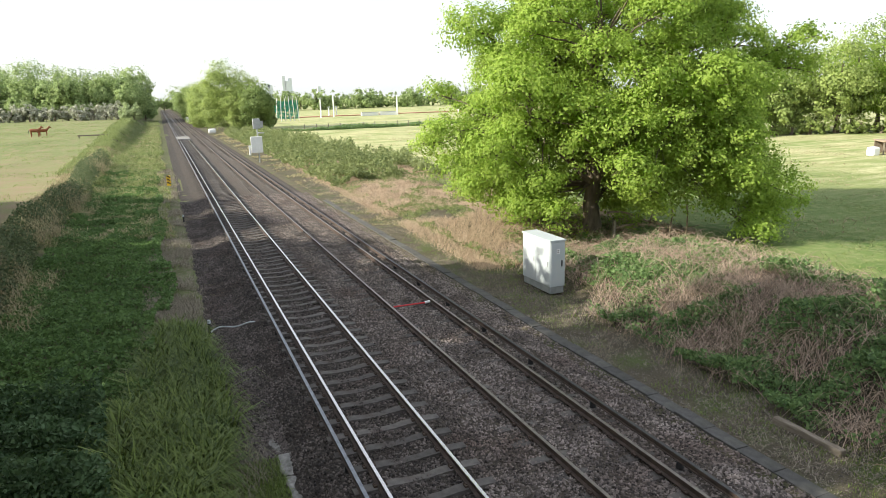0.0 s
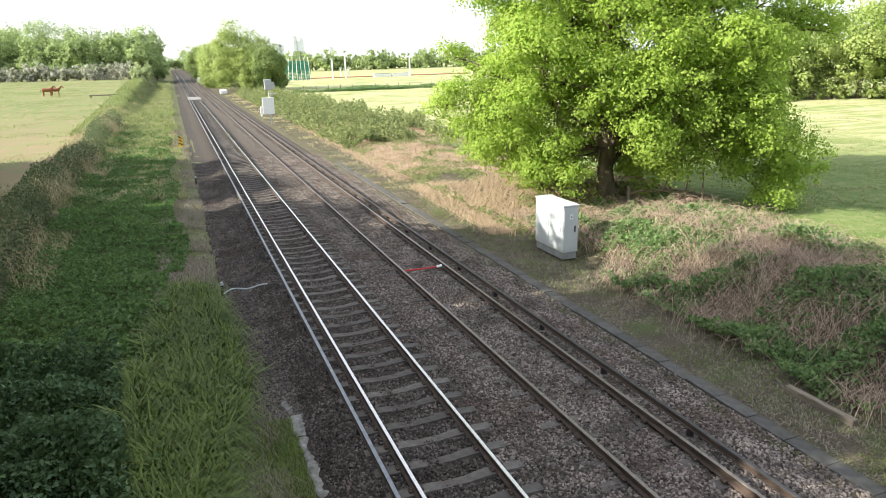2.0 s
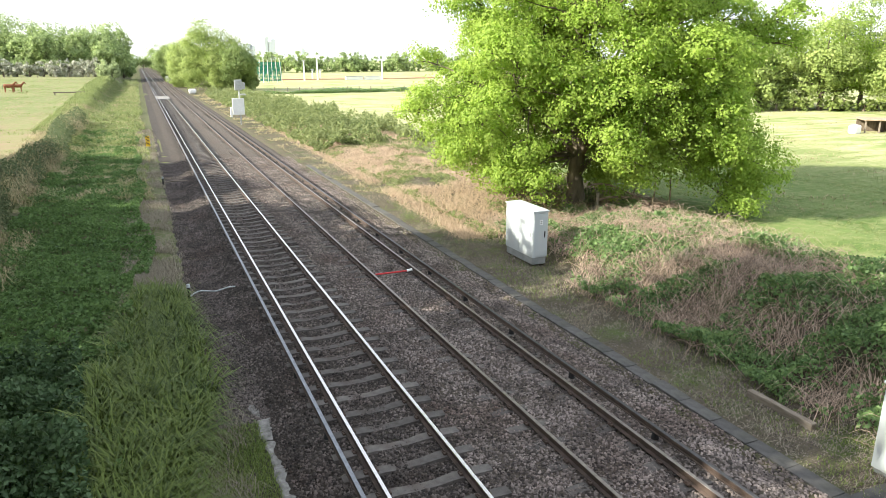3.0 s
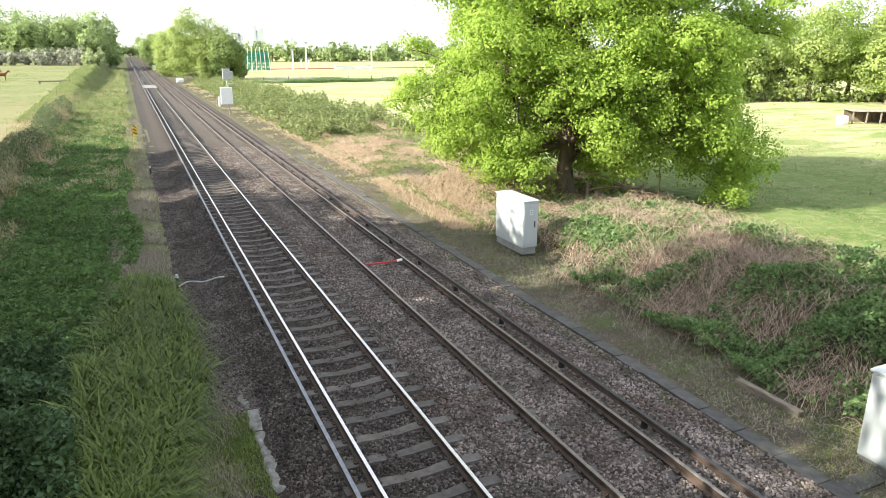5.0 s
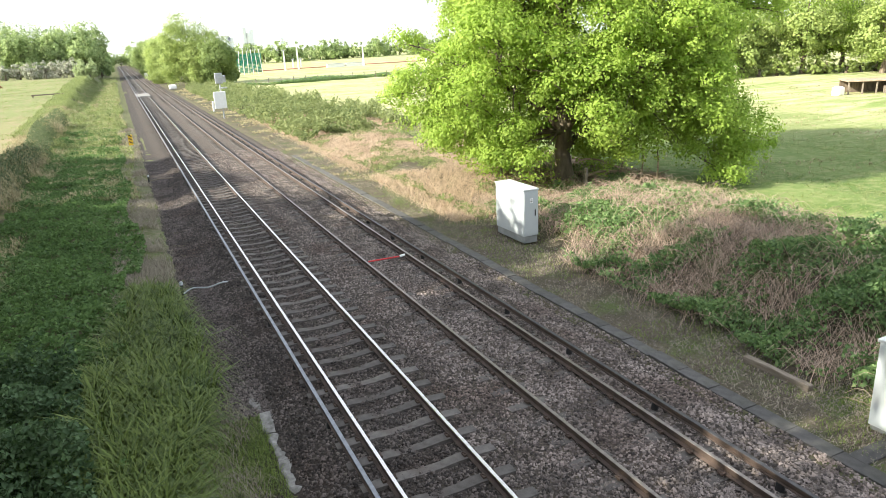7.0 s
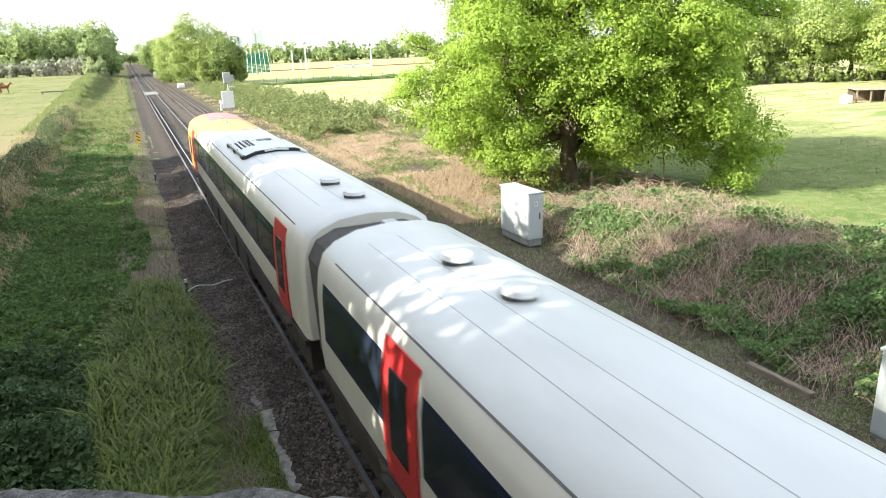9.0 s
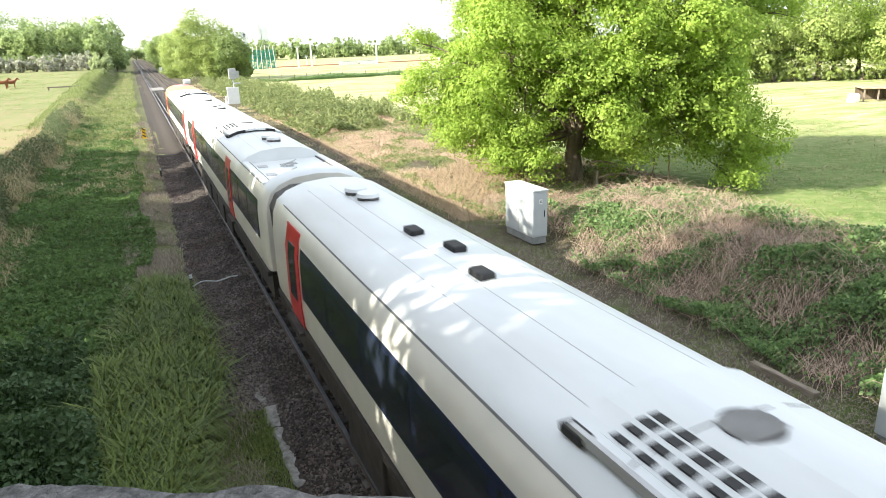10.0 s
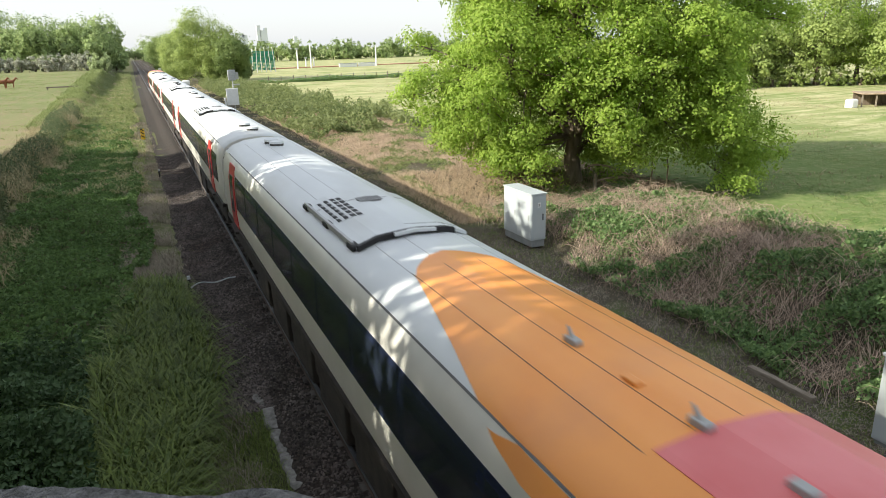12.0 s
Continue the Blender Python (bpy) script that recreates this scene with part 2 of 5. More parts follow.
def tube(points, radii, seg=7):
    """Verts and quads of a tapering tube along points."""
    p = np.asarray(points, float)
    d = np.gradient(p, axis=0)
    d /= np.linalg.norm(d, axis=1)[:, None] + 1e-9
    ref = np.where(np.abs(d[:, 2:3]) > 0.9, np.array([[1.0, 0, 0]]), np.array([[0, 0, 1.0]]))
    u = np.cross(d, ref)
    u /= np.linalg.norm(u, axis=1)[:, None] + 1e-9
    w = np.cross(d, u)
    a = np.linspace(0, 2 * np.pi, seg, endpoint=False)
    ring = p[:, None] + np.asarray(radii)[:, None, None] * (u[:, None] * np.cos(a)[None, :, None] + w[:, None] * np.sin(a)[None, :, None])
    n = len(p)
    i, j = np.meshgrid(np.arange(n - 1), np.arange(seg), indexing="ij")
    f = np.stack([i * seg + j, i * seg + (j + 1) % seg, (i + 1) * seg + (j + 1) % seg, (i + 1) * seg + j], -1).reshape(-1, 4)
    return ring.reshape(-1, 3), f


def join(bits):
    """Joins (verts, faces) pairs of one face size."""
    vs, fs, k = [], [], 0
    for v, f in bits:
        vs.append(v)
        fs.append(f + k)
        k += len(v)
    return np.concatenate(vs), np.concatenate(fs)


def unit(n):
    v = rng.normal(size=(n, 3))
    return v / np.linalg.norm(v, axis=1)[:, None]


def leaf_cards(p, size, up=0.0, aspect=0.55, fold=0.25, facing=None):
    """Folded diamond leaves at the points p: verts and triangles. up: how far they lie flat. facing: the way that each tends to face."""
    n = len(p)
    size = np.broadcast_to(np.asarray(size, float), (n,))[:, None] * rng.uniform(0.65, 1.3, (n, 1))
    nor = unit(n) * (1.0 if facing is None else 0.6) + np.array([0, 0, up])
    if facing is not None:
        nor += facing
    nor /= np.linalg.norm(nor, axis=1)[:, None]
    u = np.cross(nor, unit(n))
    u /= np.linalg.norm(u, axis=1)[:, None] + 1e-9
    w = np.cross(nor, u)
    mid = nor * size * fold
    a, c = p - u * size * 0.5, p + u * size * 0.5
    b, d = p + w * size * aspect * 0.5 + mid, p - w * size * aspect * 0.5 + mid
    v = np.stack([a, b, c, d], 1).reshape(-1, 3)
    k = np.arange(n)[:, None] * 4
    return v, np.concatenate([k + np.array([0, 1, 2]), k + np.array([0, 2, 3])], 0)


def blades(base, length, width, lean, droop=0.35, heading=None, fine=False):
    """Grass blades of two bent sections, or three for fine ones: verts and triangles."""
    n = len(base)
    length = np.broadcast_to(np.asarray(length, float), (n,))[:, None] * rng.uniform(0.55, 1.25, (n, 1))
    az = rng.uniform(0, 2 * np.pi, n) if heading is None else heading
    out = np.stack([np.cos(az), np.sin(az), np.zeros(n)], 1)
    side = np.stack([-np.sin(az), np.cos(az), np.zeros(n)], 1) * np.broadcast_to(np.asarray(width, float), (n,))[:, None] * 0.5
    l = rng.uniform(0.3, 1.0, (n, 1)) * lean
    z = np.array([0, 0, 1.0])
    m1 = base + z * length * 0.5 + out * length * l * 0.25
    m2 = base + z * length * (0.88 - droop * 0.3 * l) + out * length * l * 0.7
    tip = base + z * length * (0.95 - droop * l) + out * length * l * 1.15
    if not fine:
        m1 = (m1 + m2) / 2
        v = np.stack([base - side, base + side, m1 - side * 0.8, m1 + side * 0.8, tip], 1).reshape(-1, 3)
        t = np.array([[0, 1, 3], [0, 3, 2], [2, 3, 4]])
        return v, (np.arange(n)[:, None, None] * 5 + t[None]).reshape(-1, 3)
    v = np.stack([base - side, base + side, m1 - side * 0.9, m1 + side * 0.9, m2 - side * 0.6, m2 + side * 0.6, tip], 1).reshape(-1, 3)
    t = np.array([[0, 1, 3], [0, 3, 2], [2, 3, 5], [2, 5, 4], [4, 5, 6]])
    return v, (np.arange(n)[:, None, None] * 7 + t[None]).reshape(-1, 3)


def smooth(x):
    x = np.clip(x, 0, 1)
    return x * x * (3 - 2 * x)


def wave(x, y, s, seed=0.0):
    """Cheap uneven waves, between about -1 and 1."""
    u, v = (0.8 * x + 0.6 * y) / s, (0.85 * y - 0.6 * x) / s
    a = np.sin(u + 1.3 * np.sin(v * 0.7 + seed) + seed) + np.sin(v * 1.1 + 1.7 * np.sin(u * 0.6 - seed) + 2 * seed)
    return a * 0.4 + 0.3 * np.sin(2.7 * u + 1.1 * seed + 1.9 * np.sin(1.9 * v + seed))


def height(x, y):
    """The ground's height over the rail tops."""
    x, y = np.asarray(x, float), np.asarray(y, float)
    left = -0.38 + 0.15 * smooth((-x - 3.2) / 3) + smooth((-x - 8.5) / 3.0) * (0.55 + 2.0 * smooth((y - 50) / 150))
    right = -0.28 + 0.28 * smooth((x - 12) / 8)
    mound = 1.15 * smooth((x - 8.9) / 3.2) * (1 - smooth((x - 13.0) / 4.5)) * smooth((y + 20) / 10) * (1 - smooth((y - 17.5) / 7.0))
    bank = 0.4 * smooth((x - 7.5) / 4) * (1 - smooth((x - 13) / 7)) * smooth((y - 24) / 6)
    h = np.where(x < 1.7, left, right + mound + bank)
    form = smooth((x + 3.6) / 0.6) * (1 - smooth((x - 5.5) / 0.6))
    h = h * (1 - form) - 0.48 * form
    away = 1 - form
    return h + away * (0.05 * wave(x, y, 1.1) + 0.07 * wave(x, y, 4.3, 2.0)) * np.where(((x > 5.8) & (x < 9.2)) | ((x > -4.4) & (x < -2.0)), 0.25, 1.0)


def on_ground(x, y, lift=0.0):
    return np.stack([x, y, height(x, y) + lift], 1)

# ---- ground ----


def spaced(fine0, fine1, step, far0, far1, grow=1.16):
    mid = list(np.arange(fine0, fine1 + 1e-6, step))
    s, lo = step, [fine0]
    while lo[-1] > far0:
        s *= grow
        lo.append(lo[-1] - s)
    s, hi = step, [mid[-1]]
    while hi[-1] < far1:
        s *= grow
        hi.append(hi[-1] + s)
    return np.array(lo[:0:-1] + mid + hi[1:])


def sheet(name, xs, ys, fn, material):
    gx, gy = np.meshgrid(xs, ys)
    v = np.stack([gx, gy, fn(gx, gy)], -1).reshape(-1, 3)
    nx = len(xs)
    i, j = np.meshgrid(np.arange(len(ys) - 1), np.arange(nx - 1), indexing="ij")
    k = (i * nx + j).ravel()
    return new(name, mesh_of(name, v, np.stack([k, k + 1, k + nx + 1, k + nx], 1), material, True))


def ground_material():
    """Soil, verge grass and pasture by distance from the line."""
    m = bpy.data.materials.new("ground")
    m.use_nodes = True
    n, link = m.node_tree.nodes, m.node_tree.links.new
    co = n.new("ShaderNodeTexCoord")
    sep = n.new("ShaderNodeSeparateXYZ")
    link(co.outputs["Object"], sep.inputs[0])

    def noise_of(scale, lo, hi, stretch=None):
        t = n.new("ShaderNodeTexNoise")
        t.inputs["Scale"].default_value, t.inputs["Detail"].default_value = scale, 5
        if stretch:
            mp = n.new("ShaderNodeMapping")
            mp.inputs["Scale"].default_value = stretch
            link(co.outputs["Object"], mp.inputs[0])
            link(mp.outputs[0], t.inputs[0])
        else:
            link(co.outputs["Object"], t.inputs[0])
        r = n.new("ShaderNodeMapRange")
        r.inputs[1].default_value, r.inputs[2].default_value = lo, hi
        link(t.outputs[0], r.inputs[0])
        return r.outputs[0]

    def ramp(sock, lo, hi):
        r = n.new("ShaderNodeMapRange")
        r.interpolation_type = "SMOOTHSTEP"
        r.inputs[1].default_value, r.inputs[2].default_value = lo, hi
        link(sock, r.inputs[0])
        return r.outputs[0]

    def blend(f, a, b):
        x = n.new("ShaderNodeMix")
        x.data_type = "RGBA"
        link(f, x.inputs[0])
        for s, k in ((a, 6), (b, 7)):
            if isinstance(s, tuple):
                x.inputs[k].default_value = (*s, 1)
            else:
                link(s, x.inputs[k])
        return x.outputs[2]

    verge = blend(noise_of(0.8, 0.35, 0.65), (0.085, 0.09, 0.045), (0.11, 0.14, 0.045))
    verge = blend(noise_of(6.0, 0.42, 0.75), verge, (0.19, 0.165, 0.12))
    right = blend(noise_of(0.10, 0.38, 0.62), (0.19, 0.25, 0.08), (0.38, 0.37, 0.19))
    right = blend(noise_of(0.5, 0.42, 0.72, (0.4, 1.6, 1)), right, (0.52, 0.48, 0.29))
    right = blend(noise_of(3.0, 0.5, 0.8), right, (0.20, 0.24, 0.08))
    left = blend(noise_of(0.06, 0.35, 0.65), (0.15, 0.185, 0.07), (0.215, 0.235, 0.105))
    left = blend(noise_of(0.7, 0.46, 0.7, (1.6, 0.5, 1)), left, (0.26, 0.215, 0.13))
    left = blend(noise_of(4.0, 0.45, 0.75), left, (0.12, 0.14, 0.055))
    worn = blend(noise_of(0.5, 0.35, 0.65), (0.25, 0.195, 0.125), (0.21, 0.21, 0.10))
    left = blend(ramp(sep.outputs["Y"], 62.0, 108.0), worn, left)
    lush = blend(noise_of(0.35, 0.35, 0.7), (0.095, 0.15, 0.04), (0.165, 0.215, 0.075))
    lush = blend(noise_of(2.2, 0.45, 0.7), lush, (0.215, 0.235, 0.10))
    dry = n.new("ShaderNodeMath")
    dry.operation = "MAXIMUM"
    link(ramp(sep.outputs["X"], 30.0, 50.0), dry.inputs[0])
    link(ramp(sep.outputs["Y"], 36.0, 52.0), dry.inputs[1])
    right = blend(dry.outputs[0], lush, right)
    dirt = blend(noise_of(1.6, 0.35, 0.7), (0.095, 0.083, 0.058), (0.15, 0.128, 0.088))
    dirt = blend(noise_of(28.0, 0.42, 0.68), dirt, (0.055, 0.05, 0.036))
    dirt = blend(noise_of(0.9, 0.5, 0.7), dirt, (0.085, 0.11, 0.04))
    verge = blend(ramp(sep.outputs["X"], 4.0, 5.0), verge, dirt)
    out = blend(ramp(sep.outputs["X"], 14.0, 19.0), verge, right)
    neg = n.new("ShaderNodeMath")
    neg.operation = "MULTIPLY"
    neg.inputs[1].default_value = -1
    link(sep.outputs["X"], neg.inputs[0])
    out = blend(ramp(neg.outputs[0], 9.5, 13.0), out, left)
    b = n["Principled BSDF"]
    link(out, b.inputs["Base Color"])
    b.inputs["Roughness"].default_value = 0.95
    b.inputs["Specular IOR Level"].default_value = 0.1
    f = n.new("ShaderNodeTexNoise")
    f.inputs["Scale"].default_value, f.inputs["Detail"].default_value = 7, 6
    link(co.outputs["Object"], f.inputs[0])
    bp = n.new("ShaderNodeBump")
    bp.inputs["Strength"].default_value, bp.inputs["Distance"].default_value = 0.8, 0.08
    link(f.outputs[0], bp.inputs["Height"])
    link(bp.outputs[0], b.inputs["Normal"])
    return m


M["ground"] = ground_material()
tagged(sheet("ground", spaced(-16, 24, 0.5, -2500, 2500), spaced(-6, 70, 0.6, -2500, 3500), height, "ground"), "rough grassy ground beside a railway line", "ground", kind="structure")


def bed_height(x, y):
    shoulder = smooth((x + 2.3) / 0.9) * (1 - smooth((x - 5.3) / 1.0))
    return -0.47 + 0.255 * shoulder + 0.02 * wave(x, y, 0.35) + 0.015 * wave(x, y, 0.13, 1.0)


tagged(sheet("ballast_bed", np.arange(-3.3, 6.15, 0.12), np.concatenate([np.arange(-12, 60, 0.3), np.arange(60, 700, 8.0)]), bed_height, "ballast"),
       "bed of brown-grey crushed stone under both tracks", "ballast", kind="structure")
tagged(sheet("ballast_bed_behind", np.arange(-2.8, 6.15, 0.3), np.arange(-420, -11.9, 6.0), bed_height, "ballast"), "bed of crushed stone beyond the bridge", "ballast", kind="structure")


def stones(name, n, x0, x1, y0, y1, size, bias=1.0):
    """Loose angular stones as real geometry."""
    x = rng.uniform(x0, x1, n)
    y = y0 + (y1 - y0) * rng.uniform(0, 1, n) ** bias
    s = size * rng.uniform(0.55, 1.35, (n, 1, 1)) * rng.uniform(0.6, 1.2, (n, 1, 3))
    base = np.array([[1, 0, 0], [-1, 0, 0], [0, 1, 0], [0, -1, 0], [0, 0, 1], [0, 0, -1]], float)
    v = base[None] * s + rng.normal(0, size * 0.18, (n, 6, 3))
    q = unit(n)
    w = np.cross(q, unit(n))
    w /= np.linalg.norm(w, axis=1)[:, None]
    r = np.stack([q, w, np.cross(q, w)], 1)
    v = np.einsum("nij,njk->nik", v, r) + np.stack([x, y, np.maximum(bed_height(x, y), height(x, y)) + size * 0.15], 1)[:, None]
    t = np.array([[0, 2, 4], [2, 1, 4], [1, 3, 4], [3, 0, 4], [2, 0, 5], [1, 2, 5], [3, 1, 5], [0, 3, 5]])
    f = (np.arange(n)[:, None, None] * 6 + t[None]).reshape(-1, 3)
    v = v.reshape(-1, 3)
    mid = np.repeat(v.reshape(n, 6, 3).mean(1), 8, axis=0)
    f = f[v[f].mean(1)[:, 2] - mid[:, 2] > -0.1 * size]          # the buried faces are left out
    return tagged(new(name, mesh_of(name, v, f, "stone")), "loose angular brown and grey track ballast", "ballast", kind="stuff")


stones("verge_stones", 15000, 6.5, 8.8, 4.5, 26, 0.016, 1.4)
stones("ballast_stones", 135000, -2.05, 6.1, 4.5, 52, 0.035, 1.7)
stones("cess_stones", 22000, -3.0, -2.0, 13.0, 52, 0.035, 1.5)

# ---- tracks ----
TRACKS = (0.0, 3.405)
SLEEPER = 0.70


def rail_mesh(y0, y1, head):
    """A flat-bottomed rail: head, web and foot, top at z = 0."""
    prof = [(-0.036, -0.008), (-0.030, 0.0), (0.030, 0.0), (0.036, -0.008), (0.034, -0.04), (0.010, -0.052), (0.010, -0.125), (0.070, -0.145), (0.070, -0.155),
            (-0.070, -0.155), (-0.070, -0.145), (-0.010, -0.125), (-0.010, -0.052), (-0.034, -0.04)]
    ys = np.concatenate([np.arange(y0, y1, 20.0), [y1]])
    k = len(prof)
    v = [(x, y, z) for y in ys for x, z in prof]
    f, mats = [], []
    for i in range(len(ys) - 1):
        for j in range(k):
            a, b = i * k + j, i * k + (j + 1) % k
            f.append((a, b, b + k, a + k))
            mats.append(1 if j in (0, 1, 2) else 0)
    me = mesh_of("rail", v, f, "rust")
    me.materials.append(M[head])
    me.polygons.foreach_set("material_index", mats)
    return me


def conductor_mesh(y0, y1, head):
    prof = [(-0.04, -0.01), (-0.034, 0.0), (0.034, 0.0), (0.04, -0.01), (0.04, -0.05), (0.018, -0.06), (0.018, -0.10), (0.045, -0.112), (0.045, -0.125), (-0.045, -0.125),
            (-0.045, -0.112), (-0.018, -0.10), (-0.018, -0.06), (-0.04, -0.05)]
    k = len(prof)
    ys = np.concatenate([np.arange(y0, y1, 18.0), [y1]])
    v = [(x, y, z) for y in ys for x, z in prof]
    f, mats = [], []
    for i in range(len(ys) - 1):
        for j in range(k):
            a, b = i * k + j, i * k + (j + 1) % k
            f.append((a, b, b + k, a + k))
            mats.append(1 if j in (0, 1, 2) else 0)
    me = mesh_of("conductor_rail", v, f, "rust")
    me.materials.append(M[head])
    me.polygons.foreach_set("material_index", mats)
    return me


def sleeper_mesh():
    """A concrete sleeper: tapered sides and a dip in the middle."""
    bm = bmesh.new()
    secs = [(-1.25, 0.105, -0.165), (-0.95, 0.115, -0.150), (-0.5, 0.115, -0.155), (-0.2, 0.10, -0.19), (0.2, 0.10, -0.19), (0.5, 0.115, -0.155), (0.95, 0.115, -0.150), (1.25, 0.105, -0.165)]
    rows = []
    for x, w, z in secs:
        rows.append([bm.verts.new((x, -w - 0.03, -0.36)), bm.verts.new((x, -w, z)), bm.verts.new((x, w, z)), bm.verts.new((x, w + 0.03, -0.36))])
    for a, b in zip(rows, rows[1:]):
        for j in range(3):
            bm.faces.new((a[j], b[j], b[j + 1], a[j + 1]))
    bm.faces.new(rows[0][::-1])
    bm.faces.new(rows[-1])
    me = bpy.data.meshes.new("sleeper")
    bmesh.ops.recalc_face_normals(bm, faces=bm.faces)
    bm.to_mesh(me)
    bm.free()
    me.materials.append(M["concrete"])
    return me


SLEEPER_MESH = sleeper_mesh()


def chair_mesh():
    bm = bmesh.new()
    for s in (-1, 1):
        box(bm, s * 0.095 - 0.035, s * 0.095 + 0.035, -0.06, 0.06, -0.16, -0.115, 0.01)
        rod(bm, (s * 0.06, -0.05, -0.12), (s * 0.12, 0.03, -0.10), 0.012, seg=6)
    me = bpy.data.meshes.new("rail_clip")
    bm.to_mesh(me)
    bm.free()
    me.materials.append(M["rust"])
    return me


CLIP_MESH = chair_mesh()
POT_MESH = bpy.data.meshes.new("insulator")
_b = bmesh.new()
rod(_b, (0, 0, -0.20), (0, 0, -0.06), 0.075, 0.06, 12)
_b.to_mesh(POT_MESH)
_b.free()
POT_MESH.materials.append(M["dark"])


def track(cx, side, head, third_head, label):
    root = tagged(new("railway_track"), label, "railway track", kind="structure")
    root.location = (cx, 0, 0)
    for s in (-1, 1):
        put("rail", rail_mesh(-420, 700, head), root, (s * 0.7525, 0, 0), "polished steel rail" if head == "shine" else "rusty steel rail")
    put("conductor_rail", conductor_mesh(-420, 700, third_head), root, (side * 1.165, 0, 0.076), "raised conductor rail on insulators")
    k = 0
    y = 3.0 + (0.2 if cx else -0.08)
    while y < 108:
        o = put("sleeper", SLEEPER_MESH, root, (rng.normal(0, 0.012), y, 0 if side < 0 else -0.04))
        o.rotation_euler = (0, 0, rng.normal(0, 0.006))
        if y < 30:
            for s in (-1, 1):
                put("rail_clip", CLIP_MESH, root, (s * 0.7525, y, 0))
        if k % 4 == 0 and y < 75:
            put("insulator", POT_MESH, root, (side * 1.165, y, 0.02))
        y += SLEEPER
        k += 1
    # the sleepers farther off, in one piece
    src = np.array([v.co for v in SLEEPER_MESH.vertices])
    faces = [tuple(p.vertices) for p in SLEEPER_MESH.polygons]
    vs, fs = [], []
    yy = np.concatenate([np.arange(y, 330, SLEEPER), np.arange(-60, 3.0, SLEEPER)])
    for i, q in enumerate(yy):
        vs.append(src + np.array([0, q, 0 if side < 0 else -0.04]))
        fs += [tuple(int(a) + i * len(src) for a in f) for f in faces]
    put("far_sleepers", mesh_of("far_sleepers", np.concatenate(vs), fs, "concrete"), root)["kind"] = "stuff"
    return root


track(TRACKS[0], -1, "shine", "third", "left-hand running line with shiny rails on concrete sleepers")
track(TRACKS[1], 1, "dull", "third_dark", "second line with dull brown rails, sleepers half buried in ballast")

# concrete cable trough
trough = tagged(new("cable_trough"), "line of grey concrete trough lids beside the ballast", "cable trough", kind="structure")
LID = bpy.data.meshes.new("trough_lid")
_b = boxed(-0.17, 0.17, -0.445, 0.445, -0.07, 0.0, bevel=0.012)
_b.to_mesh(LID)
_b.free()
LID.materials.append(M["lid"])
for k in range(48):
    o = put("trough_lid", LID, trough, (6.28 + 0.0035 * k + rng.normal(0, 0.012), 4.0 + 0.9 * k, -0.255 + rng.normal(0, 0.008)))
    o.rotation_euler = (rng.normal(0, 0.008), rng.normal(0, 0.012), rng.normal(0, 0.008))
for dx in (0.65, 1.56):
    o = put("trough_lid", LID, trough, (6.2 + dx, 6.0, -0.25))
    o.rotation_euler = (0, 0, radians(90))

# ---- bridge with its parapet ----
SKEW = -29.8


def bridge():
    root = tagged(new("road_bridge"), "road bridge over the line with a rough stone parapet", "bridge", kind="structure")
    root.matrix_world = pose(-3.72, 0.05, 0, 0, 0, SKEW)
    part("deck", boxed(-14, 16, -6.5, 0.62, 5.05, 5.20), "asphalt", root, "asphalt road deck")
    part("parapet", boxed(-14, 16, 0.23, 0.63, 5.20, 6.05), "brickwork", root, "brick parapet")
    part("parapet", boxed(-14, 16, -6.5, -6.1, 5.20, 6.05), "brickwork", root, "brick parapet")
    for k in range(8):          # coping stones with a rough arris
        x = -6.3 + 1.8 * k
        bm = boxed(x, x + 1.79, 0.19, 0.70, 6.05, 6.205)
        bmesh.ops.bevel(bm, geom=bm.edges[:], offset=0.03, segments=3, affect="EDGES")
        bmesh.ops.subdivide_edges(bm, edges=[e for e in bm.edges if abs((e.verts[0].co - e.verts[1].co).x) > 0.5], cuts=70, use_grid_fill=True)
        for v in bm.verts:
            q = v.co * 11
            v.co += Vector((0, noise.noise(q) * 0.016 + noise.noise(q * 4) * 0.008, noise.noise(q + Vector((5, 1, 3))) * 0.014 + noise.noise(q * 5) * 0.006))
        part("coping_stone", bm, "coping", root, smooth=True)
    for x0, x1 in ((-14, -1.9), (9.5, 16)):
        part("abutment", boxed(x0, x1, -6.4, 0.55, -0.6, 5.05), "brickwork", root, "brick abutment")


bridge()

# ---- the train ----
PITCH = 25.18
HALF = 1.37
ROOF = [(-1.36, 1.52), (-1.39, 1.9), (-1.38, 2.9), (-1.33, 3.30), (-1.22, 3.57), (-1.0, 3.74), (-0.6, 3.88), (0, 3.93)]


# metres behind each coach's front gap
DOORS = ((3.2, 22.85), (4.55, 18.05), (2.8, 21.35), (2.7, 21.6), (2.85, 22.3))
HVAC = ((12.8, 16.1), (12.2, 15.7), (11.6, 15.0), (11.15, 14.2), (11.3, 14.65))
VENTS = ((22.0, 23.6), (3.3, 4.85, 18.2, 18.85), (2.75, 3.35, 21.9, 23.5), (2.4, 3.0, 21.9, 23.5), (2.4, 3.0))


